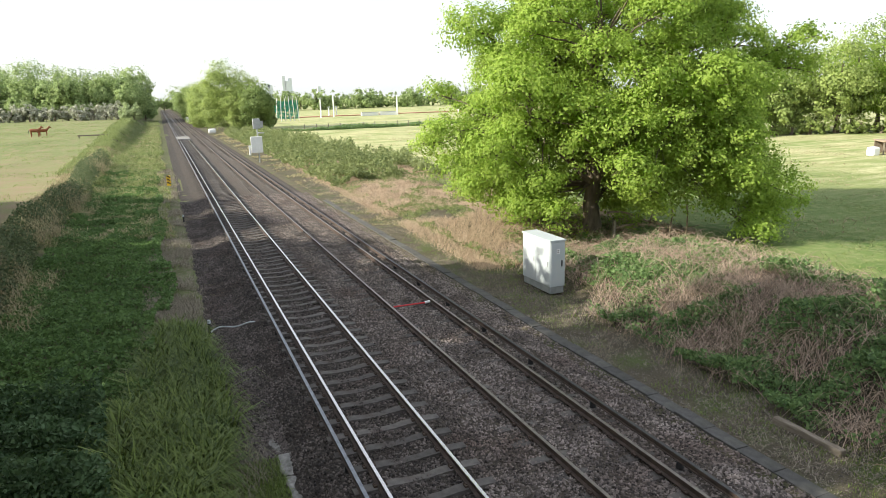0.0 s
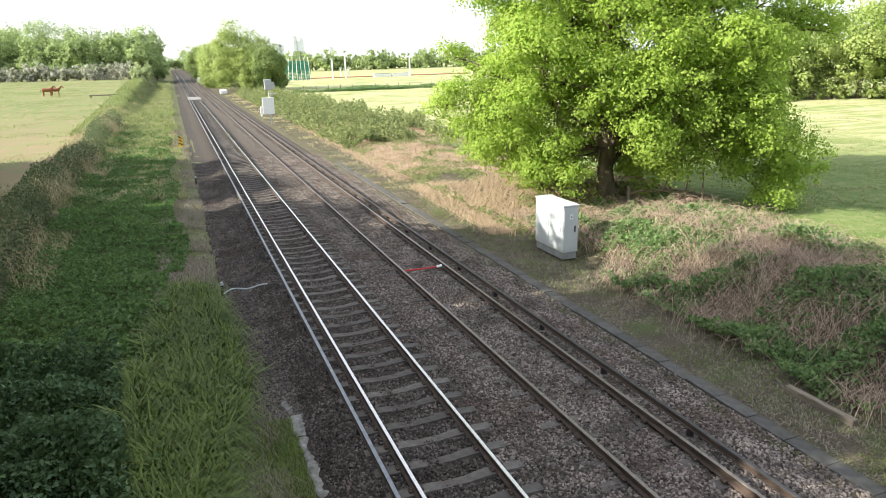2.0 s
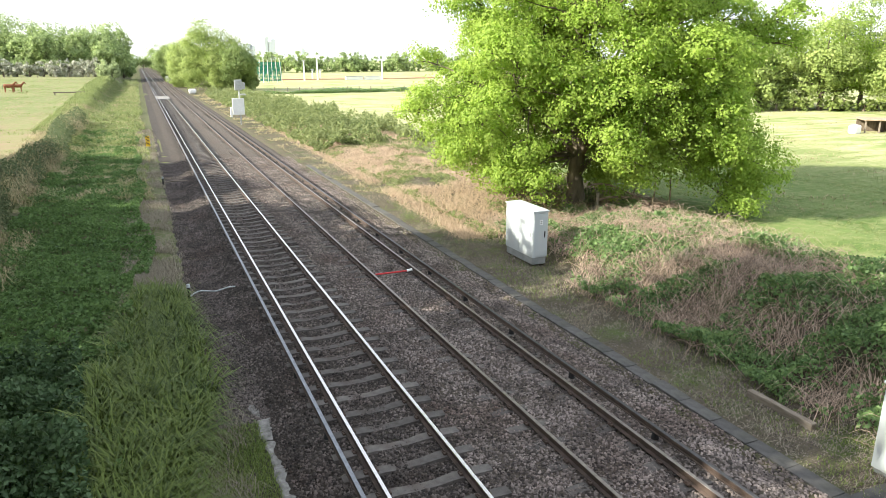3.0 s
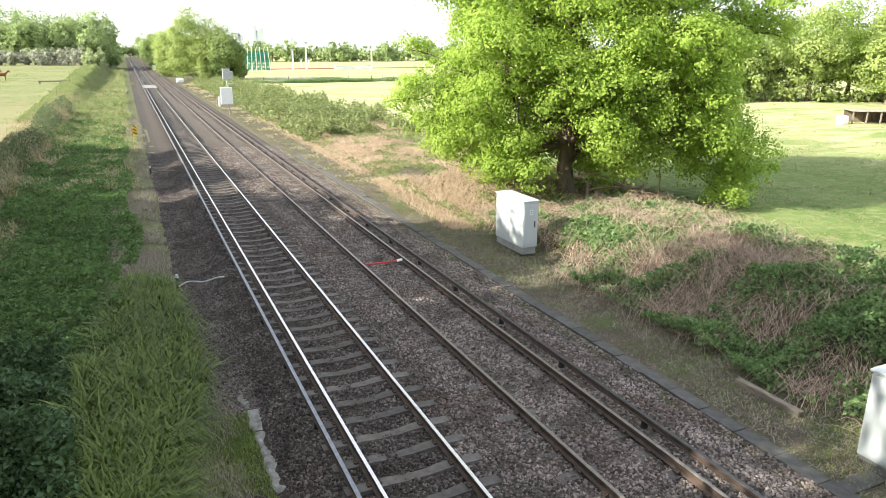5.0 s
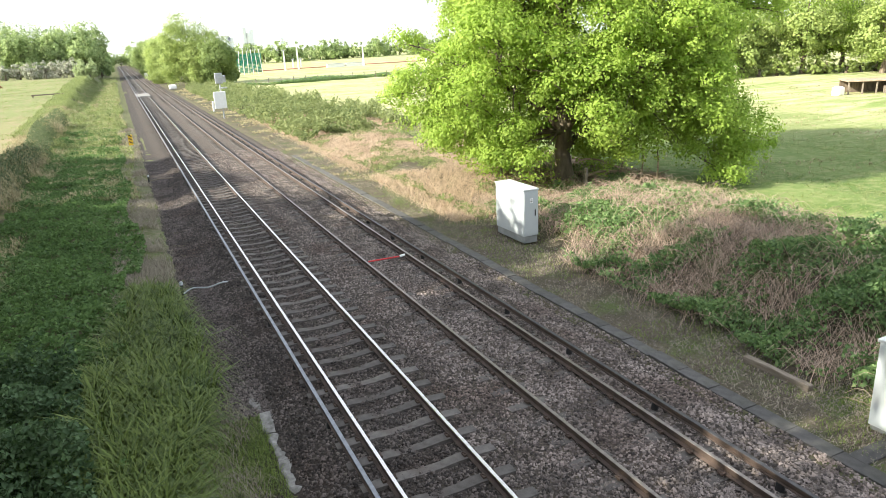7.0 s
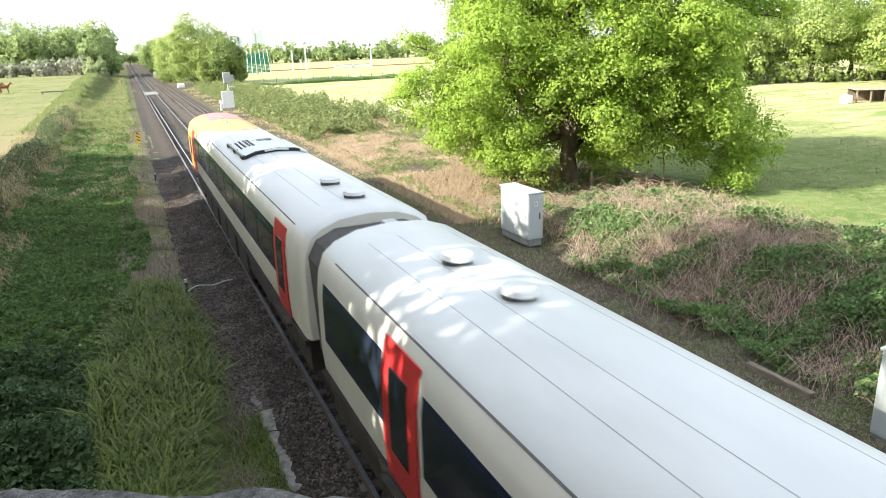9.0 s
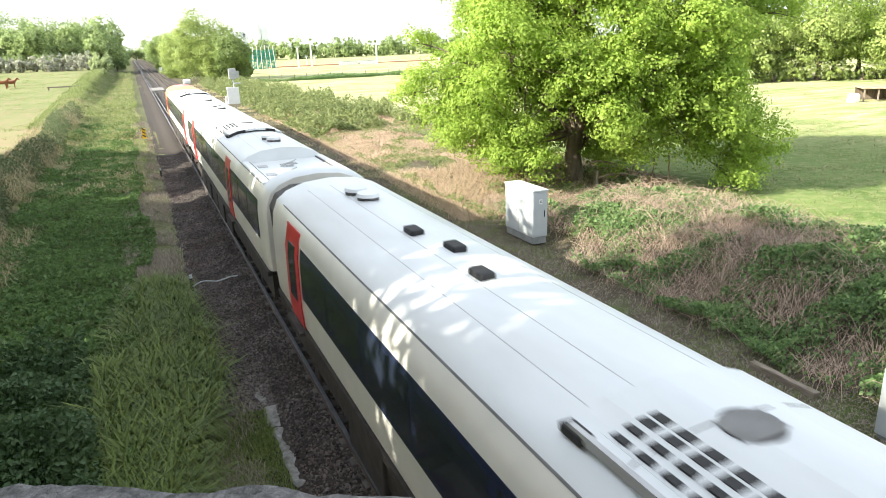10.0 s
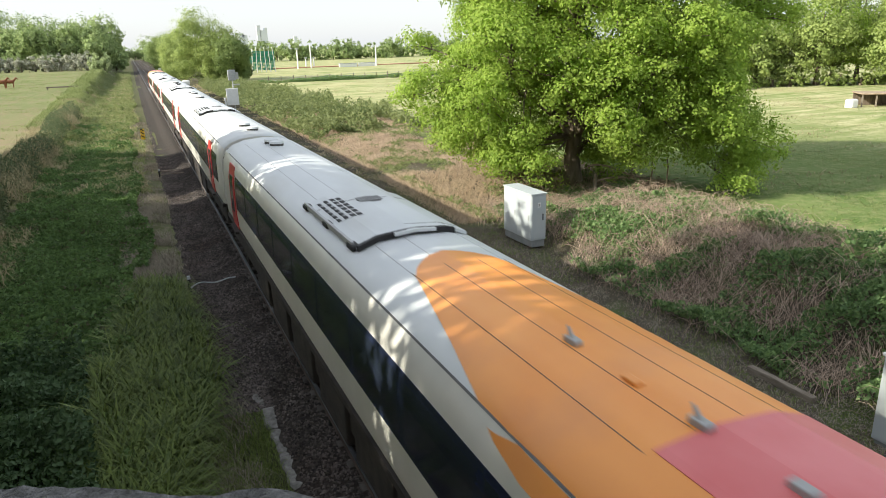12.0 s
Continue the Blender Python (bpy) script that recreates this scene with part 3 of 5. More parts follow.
def shell(y0, y1, sunk=None):
    """The coach body's cross-section swept from y0 to y1, with rounded ends."""
    prof = ROOF + [(-x, z) for x, z in ROOF[-2::-1]]
    k = len(prof)
    ys = [(y0, 0.12), (y0 + 0.06, 0.05), (y0 + 0.2, 0.0)] + [(y, 0.0) for y in np.linspace(y0 + 1.5, y1 - 1.5, 8)] + [(y1 - 0.2, 0.0), (y1 - 0.06, 0.05), (y1, 0.12)]
    if sunk:
        a, b = sunk
        ys = [q for q in ys if not b - 0.3 < q[0] < a + 0.5] + [(a + 0.30, 0.0), (a + 0.10, 0.0), (a, 0.0), (b, 0.0), (b - 0.10, 0.0), (b - 0.25, 0.0)]
        ys.sort()
    low = lambda y, z: min(z, 3.56) if sunk and sunk[1] <= y <= sunk[0] else z
    v = [(x * (1 - c * 0.5), y, low(y, z - (c * 0.8 if z > 3 else 0))) for y, c in ys for x, z in prof]
    f, mats = [], []
    for i in range(len(ys) - 1):
        for j in range(k - 1):
            a = i * k + j
            f.append((a, a + k, a + k + 1, a + 1))
            mats.append(1 if 4 <= j < k - 5 else 0)
        f.append((i * k, i * k + k - 1, (i + 1) * k + k - 1, (i + 1) * k))
        mats.append(0)
    f.append(tuple(range(k)))
    f.append(tuple(reversed(range((len(ys) - 1) * k, len(ys) * k))))
    mats += [0, 0]
    me = mesh_of("coach_body", v, f, "white", True)
    me.materials.append(M["roof"])
    me.polygons.foreach_set("material_index", mats)
    bm = bmesh.new()
    bm.from_mesh(me)
    bmesh.ops.recalc_face_normals(bm, faces=bm.faces)
    for e in bm.edges:
        if len(e.link_faces) == 2 and e.calc_face_angle(0) > radians(40):
            e.smooth = False
    bm.to_mesh(me)
    bm.free()
    return me


def side_x(z):
    zs, xs = [q[1] for q in ROOF], [q[0] for q in ROOF]
    return -float(np.interp(z, zs, xs))


def side_patch(y0, y1, z0, z1, out, side, nz=5, thick=0.02):
    """A curved plate on the coach's side that follows its section."""
    bm = bmesh.new()
    g = []
    for y in (y0, y1):
        for o in (out, out - thick):
            g.append([bm.verts.new((side * (side_x(z) + o), y, z)) for z in np.linspace(z0, z1, nz)])
    for i in range(nz - 1):
        for a, b in ((0, 2), (3, 1), (2, 3), (1, 0)):
            bm.faces.new((g[a][i], g[b][i], g[b][i + 1], g[a][i + 1]))
    for i in (0, nz - 1):
        bm.faces.new((g[0][i], g[2][i], g[3][i], g[1][i]))
    bmesh.ops.recalc_face_normals(bm, faces=bm.faces)
    return bm


def roof_z(x):
    return float(np.interp(abs(x), [0, 0.6, 1.0, 1.22, 1.33], [3.93, 3.88, 3.74, 3.57, 3.30]))


def roof_patch(x0, x1, y0, y1, lift, nx=7, skirt=0.05):
    """A plate that follows the roof's curve, raised by lift."""
    bm = bmesh.new()
    xs = np.linspace(x0, x1, nx)
    top = [[bm.verts.new((x, y, roof_z(x) + lift)) for x in xs] for y in (y0, y1)]
    low = [[bm.verts.new((x, y, roof_z(x) + lift - skirt)) for x in xs] for y in (y0, y1)]
    for i in range(nx - 1):
        bm.faces.new((top[0][i], top[0][i + 1], top[1][i + 1], top[1][i]))
        bm.faces.new((top[0][i], low[0][i], low[0][i + 1], top[0][i + 1]))
        bm.faces.new((top[1][i + 1], low[1][i + 1], low[1][i], top[1][i]))
    for i in (0, nx - 1):
        bm.faces.new((top[0][i], top[1][i], low[1][i], low[0][i]))
    bmesh.ops.recalc_face_normals(bm, faces=bm.faces)
    return bm


def vent(body, x, y):
    base = part("roof_vent", rod(bmesh.new(), (x, y, roof_z(x) - 0.02), (x, y, roof_z(x) + 0.07), 0.21, seg=20), "bellows", body, "round roof vent")
    bm = bmesh.new()
    squash = Matrix.Translation((x, y, roof_z(x) + 0.095)) @ Matrix.Diagonal((0.8, 1.0, 1, 1))
    bmesh.ops.create_cone(bm, cap_ends=True, segments=24, radius1=0.29, radius2=0.25, depth=0.06, matrix=squash)
    part("cap", bm, "roof", base, "pale cap")


def bogie(body, y):
    for s in (-1, 1):
        bm = bmesh.new()
        box(bm, s * 1.08 - 0.09, s * 1.08 + 0.09, y - 1.7, y + 1.7, 0.45, 0.68, 0.04)
        for d in (-1.3, 1.3):
            box(bm, s * 1.1 - 0.12, s * 1.1 + 0.12, y + d - 0.2, y + d + 0.2, 0.3, 0.62, 0.04)
        box(bm, s * 1.1 - 0.13, s * 1.1 + 0.13, y - 0.35, y + 0.35, 0.6, 0.95, 0.06)
        part("bogie_frame", bm, "under", body, "dirty bogie side frame")
    for d in (-1.3, 1.3):
        bm = bmesh.new()
        for s in (-1, 1):
            rod(bm, (s * 0.69, y + d, 0.425), (s * 0.82, y + d, 0.425), 0.425, seg=24)
        rod(bm, (-0.7, y + d, 0.425), (0.7, y + d, 0.425), 0.09)
        part("wheelset", bm, "under", body)


def coach(train, index, cab=0, well=False, boxes=False):
    """One coach; its front end is at y = -index * PITCH. cab: 1 leading, -1 trailing."""
    gap = -index * PITCH
    y1 = gap - 0.56
    y0 = gap - PITCH + 0.45
    body = put("coach_body", shell(y0, y1, (gap - 20.5, gap - 24.1) if well else None), train, label="white coach body with a pale roof")
    part("underframe", boxed(-1.27, 1.27, y0 + 0.3, y1 - 0.3, 0.72, 1.48), "under", body, "dirty underframe boxes")
    for y in (y0 + 4.0, y1 - 4.0):
        bogie(body, y)
    for s in (-1, 1):
        part("sole_bar", boxed(*(sorted((s * 1.30, s * 1.40))), y0 + 0.15, y1 - 0.15, 1.36, 1.475), "under", body)
        for k, q in enumerate((6.8, 9.2, 11.4, 13.8, 16.0)):
            part("underframe_case", boxed(*(sorted((s * 1.20, s * (1.33 + 0.02 * (k % 2))))), gap - q - 0.95, gap - q + 0.85, 0.45, 1.25, bevel=0.04), "under", body)
        # doors near each end, and glazing between
        doors = [gap - q for q in DOORS[index]]
        for d in doors:
            door = part("door", side_patch(d - 0.56, d + 0.56, 1.50, 3.42, 0.030, s), "redpaint", body, "red sliding door")
            part("door_window", side_patch(d - 0.29, d + 0.29, 1.98, 3.10, 0.036, s, thick=0.03), "glass", door, "dark glass")
            part("door_step", boxed(*sorted((s * 1.34, s * 1.50)), d - 0.6, d + 0.6, 1.36, 1.43), "under", door)
        lo, hi = min(doors), max(doors)
        spans = [(lo + 0.68, hi - 0.68)]
        if hi + 0.75 < y1 - 2.0 and cab != 1:
            spans.append((hi + 0.62, y1 - 0.55))
        if lo - 0.75 > y0 + 1.2 and cab != -1:
            spans.append((y0 + 0.85, lo - 0.62))
        for a, b in spans:
            band = part("window_band", side_patch(a, b, 2.17, 3.17, 0.007, s, 9), "navy", body, "navy band round the windows")
            m = max(1, round((b - a) / 1.95))
            w = (b - a) / m
            for i in range(m):
                part("window_pane", side_patch(a + i * w + 0.09, a + (i + 1) * w - 0.09, 2.26, 3.08, 0.010, s, 7, thick=0.01), "glass", band)
        part("gutter", side_patch(y0 + 0.9, y1 - 0.9, 3.575, 3.588, 0.009, s, 2), "bellows", body)
        if index in (1, 3):
            for k in range(11):
                q = gap - DOORS[index][0] - 1.3 - 0.24 * k
                part("lettering_bar", side_patch(q - 0.09, q + 0.07, 1.78, 1.88 + 0.05 * (k % 3 == 0), 0.006, s, 2, 0.004), "greypaint", body)
    # roof equipment
    ha, hb = gap - HVAC[index][0], gap - HVAC[index][1]
    yc, hl = (ha + hb) / 2, (ha - hb) / 2
    part("hvac_unit", roof_patch(-0.95, 0.95, yc - hl, yc + hl, 0.07, 11), "roof", body, "air-conditioning cover")
    lip = part("hvac_lip", roof_patch(-0.94, 0.70, yc - hl - 0.09, yc - hl, 0.10, 11, skirt=0.09), "dark", body, "dark curved lip")
    part("hvac_flap", roof_patch(-0.35, 0.35, yc - hl - 0.14, yc - hl - 0.05, 0.10, skirt=0.05), "roof", lip)
    part("side_rail", boxed(-1.0, -0.95, yc - hl + 0.1, yc + hl - 0.1, 3.80, 3.89), "greypaint", body)
    for e in (0.16 - hl, 0, hl - 0.16):
        part("side_rail_bracket", boxed(-1.02, -0.86, yc + e - 0.16, yc + e + 0.16, 3.76, 3.85, bevel=0.02), "dark", body)
    grille = part("grille", roof_patch(-0.84, -0.34, yc - 0.28, yc + 1.36, 0.073, 5, 0.02), "roof", body, "air grille")
    for i in range(6):
        for j in range(4):
            x, y = -0.77 + j * 0.12, yc - 0.15 + i * 0.27
            part("air_hole", boxed(x - 0.045, x + 0.045, y - 0.09, y + 0.09, roof_z(x) + 0.06, roof_z(x) + 0.080), "dark", grille)
    bm = bmesh.new()
    rod(bm, (0.08, yc + 0.8, roof_z(0.08) + 0.05), (0.08, yc + 0.8, roof_z(0.08) + 0.078), 0.24, seg=28)
    fan = part("fan_grille", bm, "bellows", body, "round dark fan grille")
    for k in range(4):
        part("fan_bar", boxed(-0.15, 0.31, yc + 0.66 + 0.09 * k, yc + 0.68 + 0.09 * k, roof_z(0.08) + 0.07, roof_z(0.08) + 0.09), "greypaint", fan)
    for e in (-0.5, 0.35):
        part("cover_joint", roof_patch(0.0 if e < 0 else -0.9, 0.9, yc + e * hl * 1.6, yc + e * hl * 1.6 + 0.02, 0.073, 9, 0.01), "bellows", body)
    for k, q in enumerate(VENTS[index]):
        vent(body, 0.02 + 0.06 * (k % 2), gap - q)
    if boxes:
        for i, y in enumerate((gap - 6.06, gap - 7.16, gap - 8.39)):
            part("roof_box", boxed(-0.16 + 0.2 * (i % 2), 0.06 + 0.2 * (i % 2), y - 0.2, y + 0.2, 3.90, 4.01, bevel=0.03), "dark", body)
    for x in (-0.68, -0.2, 0.72):
        part("roof_seam", roof_patch(x - 0.004, x + 0.004, gap - 20.0 if well else y0 + 1.0, y1 - 1.0, 0.003, 2, 0.006), "greypaint", body)
    if well:
        # a raised hood before a sunk panel with equipment, between raised edges
        for s in (-1, 1):
            part("well_kerb", boxed(*sorted((s * 1.0, s * 1.2)), gap - 24.1, gap - 20.5, 3.50, 3.625, bevel=0.03), "roof", body)
            part("well_joint", boxed(*sorted((s * 0.97, s * 1.0)), gap - 24.1, gap - 20.5, 3.52, 3.60), "bellows", body)
        for x, y in ((-0.75, gap - 21.4), (0.1, gap - 21.3), (-0.75, gap - 22.8), (0.1, gap - 22.8), (0.5, gap - 23.7)):
            part("roof_hatch", boxed(x - 0.13, x + 0.13, y - 0.17, y + 0.17, 3.55, 3.585, bevel=0.01), "greypaint", body, "grey-brown hatch")
        for x, y in ((-0.05, gap - 21.7), (-0.3, gap - 23.0), (0.0, gap - 23.5)):
            bm = bmesh.new()
            rod(bm, (x - 0.25, y, 3.58), (x + 0.25, y + 0.3, 3.68), 0.016)
            rod(bm, (x - 0.2, y + 0.35, 3.57), (x + 0.1, y - 0.1, 3.68), 0.014)
            box(bm, x - 0.1, x + 0.1, y - 0.1, y + 0.1, 3.55, 3.62, 0.02)
            part("roof_fitting", bm, "greypaint", body)
    if cab:
        # the driving end: coloured roof and a nose
        e, d = (y1, -1) if cab == 1 else (y0, 1)
        steps = 20
        bm = bmesh.new()
        rows = []
        for i in range(steps + 1):
            s = 8.88 * (i / steps) ** 1.6          # from the tongue's tip towards the cab
            half = min(1.31, 0.62 * min(1.0, (s / 0.55) ** 0.5) + max(0.0, s - 0.4) * 0.185) + 0.01
            y = e + d * (8.95 - s)
            rows.append([bm.verts.new((half * u, y, roof_z(half * u) + 0.014)) for u in np.linspace(-1, 1, 31)])
        for a, b in zip(rows, rows[1:]):
            for j in range(30):
                bm.faces.new((a[j], a[j + 1], b[j + 1], b[j]))
        bmesh.ops.recalc_face_normals(bm, faces=bm.faces)
        part("coloured_roof", bm, "orange", body, "orange tongue of roof paint", True)
        for x in (-0.68, -0.2, 0.3, 0.72):
            part("roof_seam", roof_patch(x - 0.004, x + 0.004, *sorted((e + d * 3.8, e + d * 8.4)), 0.016, 2, 0.008), "bark", body)
        part("red_roof_patch", roof_patch(-0.62, 1.15, *sorted((e + d * 0.3, e + d * 3.75)), 0.021, 21, 0.01), "pink", body, "faded red roof paint")
        for i, y in enumerate((2.9, 3.8, 4.6, 5.5)):
            bm = bmesh.new()
            yy = e + d * y
            box(bm, -0.17, -0.07, yy - 0.1, yy + 0.1, 3.92, 3.965 if i == 2 else 3.99, 0.015)
            if i % 2:
                rod(bm, (-0.12, yy, 3.96), (-0.12, yy + 0.1, 4.08), 0.035, 0.012)
            part("aerial", bm, "orange" if i == 2 else "greypaint", body, "small roof aerial")
        bm = boxed(-1.22, 1.22, *sorted((e - d * 0.02, e - d * 0.55)), 1.0, 3.45, bevel=0.2)
        nose = part("nose", bm, "yellow", body, "yellow cab front")
        part("windscreen", boxed(-1.0, 1.0, *sorted((e - d * 0.5, e - d * 0.57)), 2.1, 3.0, bevel=0.03), "glass", nose)
        for s in (-1, 1):
            part("cab_side", side_patch(*sorted((e + d * 0.25, e + d * 2.3)), 1.5, 3.3, 0.014, s), "orange", body, "orange cab side")
            part("cab_window", side_patch(*sorted((e + d * 0.7, e + d * 1.5)), 2.2, 3.0, 0.02, s), "glass", body)
    if cab != -1:
        # gangway to the next coach
        yb = gap - PITCH
        bm = bmesh.new()
        prof = [(-1.18, 1.3), (-1.25, 3.25), (-1.08, 3.55), (-0.7, 3.72), (0.7, 3.72), (1.08, 3.55), (1.25, 3.25), (1.18, 1.3)]
        rows = [[bm.verts.new((x * c, y, 1.0 + (z - 1.0) * c)) for x, z in prof] for y, c in ((yb - 0.57, 0.97), (yb - 0.38, 0.93), (yb - 0.2, 0.97), (yb - 0.04, 0.93), (yb + 0.13, 0.97), (yb + 0.3, 0.93), (yb + 0.46, 0.97))]
        for a, b in zip(rows, rows[1:]):
            for j in range(7):
                bm.faces.new((a[j], a[j + 1], b[j + 1], b[j]))
        bmesh.ops.recalc_face_normals(bm, faces=bm.faces)
        g = part("gangway", bm, "bellows", body, "grey concertina gangway")
        part("jumper_box", boxed(0.1, 0.36, yb - 0.2, yb + 0.12, 3.66, 3.76, bevel=0.02), "case", g)
    return body


def build_train():
    root = tagged(new("passenger_train"), "white five-coach electric train with red doors and dark windows", "train")
    coach(root, 0, cab=1)
    coach(root, 1, well=True)
    coach(root, 2, boxes=True)
    coach(root, 3)
    coach(root, 4, cab=-1)
    return root


TRAIN = build_train()

# ---- trees ----


def tree(name, x, y, tall, lobes, n, leaf, material, label, trunk=0.35, kind="", clump=1.0, group="", shell_only=0.55, flat=0.25, branches=7, base_drop=0.0):
    """A tapered trunk with limbs that reach into lobes (dx, dy, z, rx, ry, rz), and leaves in clumps in the lobes."""
    z0 = float(height(x, y)) - 0.1
    root = tagged(new(name), label, "tree", group=group, kind=kind)
    root.location = (x, y, z0)
    bits = []
    top = tall * 0.72
    pts = [(0.15 * math.sin(k * 1.3 + x), 0.15 * math.cos(k * 1.1 + y), top * k / 6) for k in range(7)]
    bits.append(tube(pts, [trunk * 1.5] + [trunk * (1 - 0.13 * k) for k in range(1, 7)], 9))
    for i, (dx, dy, z, rx, ry, rz) in enumerate(lobes):
        for b in range(max(1, branches // len(lobes) + 1)):
            s = np.array(pts[min(5, 1 + (i + b) % 4)])
            e = np.array([dx, dy, z]) + rng.uniform(-0.6, 0.6, 3) * np.array([rx, ry, rz])
            q = np.linspace(0, 1, 6)[:, None]
            c = s + (e - s) * q + np.array([0, 0, 1.0]) * (np.sin(q * np.pi) * 0.12 * np.linalg.norm(e - s)) + rng.normal(0, 0.08, (6, 3)) * np.linalg.norm(e - s) * 0.25 * np.sin(q * np.pi)
            bits.append(tube(c, trunk * 0.42 * np.linspace(1, 0.12, 6), 6))
    v, f = join(bits)
    put("trunk", mesh_of("trunk", v, f, "bark", True), root, label="rough brown trunk and limbs")
    vol = np.array([l[3] * l[4] * l[5] for l in lobes]) ** (2 / 3)
    cnt = (n * vol / vol.sum()).astype(int)
    ps, fs = [], []
    for (dx, dy, z, rx, ry, rz), c in zip(lobes, cnt):
        per = 60
        k = max(3, c // per)
        d = unit(k)
        r = rng.uniform(shell_only, 1.0, (k, 1)) ** 0.6
        cen = np.array([dx, dy, z]) + d * r * np.array([rx, ry, rz])
        sz = clump * rng.uniform(0.5, 1.1, (k, 1, 1)) * min(rx, ry, rz) * 0.30
        q = rng.normal(0, 1, (k, per, 3))
        ps.append((cen[:, None] + q * sz * np.array([1.0, 1.0, 0.62])).reshape(-1, 3))
        fs.append((q / (np.linalg.norm(q, axis=2, keepdims=True) + 1e-6) * 0.8 + d[:, None] * 0.7).reshape(-1, 3))
    p, face = np.concatenate(ps), np.concatenate(fs)
    ok = p[:, 2] > base_drop
    v, f = leaf_cards(p[ok], leaf, flat, 0.7, facing=face[ok])
    put("crown", mesh_of("crown", v, f, material), root)
    return root


def oak(x, y):
    """The big oak: limbs that fork into boughs, each bough a flattened pad of leaf tufts, with gaps between the pads."""
    z0 = float(height(x, y)) - 0.1
    root = tagged(new("oak_tree"), "large spreading oak in fresh spring leaf beside the verge", "tree")
    root.location = (x, y, z0)
    right, away = np.array([0.82, -0.57, 0]), np.array([0.57, 0.82, 0])
    # the crown's half-widths by height, uneven: it droops to the ground on the field side
    pads = []
    for z, lo, hi, depth, n in ((1.5, -4.6, 2.6, 3.6, 9), (2.3, -6.4, 4.6, 4.6, 15), (3.5, -7.6, 6.6, 5.4, 22), (4.9, -7.6, 7.5, 6.0, 25), (6.3, -6.9, 7.8, 6.0, 25), (7.7, -6.4, 7.8, 5.8, 24),
                                (9.1, -5.8, 7.2, 5.4, 22), (10.4, -5.0, 6.0, 4.6, 16), (11.6, -3.8, 5.2, 3.6, 11), (12.7, -2.0, 3.2, 2.2, 6)):
        for k in range(n):
            a = 2 * math.pi * (k + rng.uniform(-0.3, 0.3)) / n + z * 2.4
            rad = rng.uniform(0.72, 1.0) if k % 3 else rng.uniform(0.3, 0.7)
            c, mid = math.cos(a) * rad, (lo + hi) / 2
            q = right * (mid + c * (hi - lo) / 2) + away * (math.sin(a) * rad * depth) + np.array([0, 0, z + rng.uniform(-0.8, 0.8)])
            pads.append((q, rng.uniform(0.8, 1.55)))
    for r, d, z, w in ((6.3, -1.6, 2.2, 1.3), (7.2, -1.2, 1.2, 1.1), (7.8, -2.0, 2.5, 1.2), (6.9, -2.4, 0.6, 0.9), (8.2, -1.0, 1.6, 1.0), (7.6, 0.2, 0.8, 0.9), (6.0, -3.0, 3.2, 1.2), (7.0, -0.4, 3.3, 1.3), (4.4, -2.8, 2.4, 0.9), (5.3, -1.8, 1.9, 0.8), (-2.6, -3.2, 1.7, 1.0), (2.6, -3.0, 2.2, 0.9), (4.2, -3.6, 4.0, 1.3), (5.4, -2.6, 5.0, 1.4), (3.4, -4.2, 5.6, 1.3), (5.8, -1.0, 3.0, 1.2), (6.6, 0.6, 4.2, 1.3), (4.6, 0.8, 3.2, 1.2), (2.0, -4.4, 3.2, 1.0), (-8.0, -0.5, 4.3, 0.9), (-7.6, 0.3, 6.9, 0.8), (8.8, 0, 7.6, 1.0), (8.7, -0.6, 8.6, 0.9)):
        pads.append((right * r + away * d + np.array([0, 0, z]), w))
    # the trunk stays open to view below the lowest boughs
    pads = [(q, w) for q, w in pads if not (abs(float(q @ right)) < 1.0 and float(q @ away) < 0.5 and q[2] < 2.5)]
    # limbs: a forked trunk, then a branch to every pad
    bits = []
    trunk = np.array([[0, 0, 0], [0.05, 0.02, 0.7], [-0.02, 0.05, 1.5], [0.1, 0, 2.4], [0.0, 0.1, 4.0], [0.1, 0.15, 6.0], [0, 0, 8.2], [0.15, 0, 10.5]])
    bits.append(tube(trunk, [0.62, 0.42, 0.37, 0.36, 0.30, 0.25, 0.17, 0.07], 12))
    forks = [trunk[3], trunk[4], trunk[5], trunk[6]]
    for a in np.linspace(0, 2 * math.pi, 9, endpoint=False):
        s0 = trunk[2 + int(a * 1.9) % 4]
        e = s0 + np.array([math.cos(a) * 4.2, math.sin(a) * 3.6, rng.uniform(1.2, 3.0)])
        q = np.linspace(0, 1, 7)[:, None]
        c = s0 + (e - s0) * q + np.array([0, 0, 0.7]) * np.sin(q * np.pi) + rng.normal(0, 0.12, (7, 3)) * q
        bits.append(tube(c, np.linspace(0.2, 0.09, 7), 8))
        forks += [c[3], c[5], c[6]]
    forks = np.array(forks)
    for cen, w in pads:
        s0 = forks[np.argmin(np.linalg.norm(forks - cen, axis=1) + 0.5 * np.maximum(0, forks[:, 2] - cen[2]))]
        q = np.linspace(0, 1, 6)[:, None]
        c = s0 + (cen - s0) * q + np.array([0, 0, 0.25]) * np.sin(q * np.pi) + rng.normal(0, 0.09, (6, 3)) * np.sin(q * np.pi)
        bits.append(tube(c, np.linspace(0.065, 0.015, 6), 5))
        for k in range(3):          # twigs in the pad
            e = cen + unit(1)[0] * np.array([w, w, w * 0.45])
            bits.append(tube(np.stack([c[4], (c[4] + e) / 2 + np.array([0, 0, 0.1]), e]), [0.03, 0.02, 0.008], 4))
    v, f = join(bits)
    put("trunk", mesh_of("trunk", v, f, "bark", True), root, label="rough brown trunk and limbs")
    ps, fs = [], []
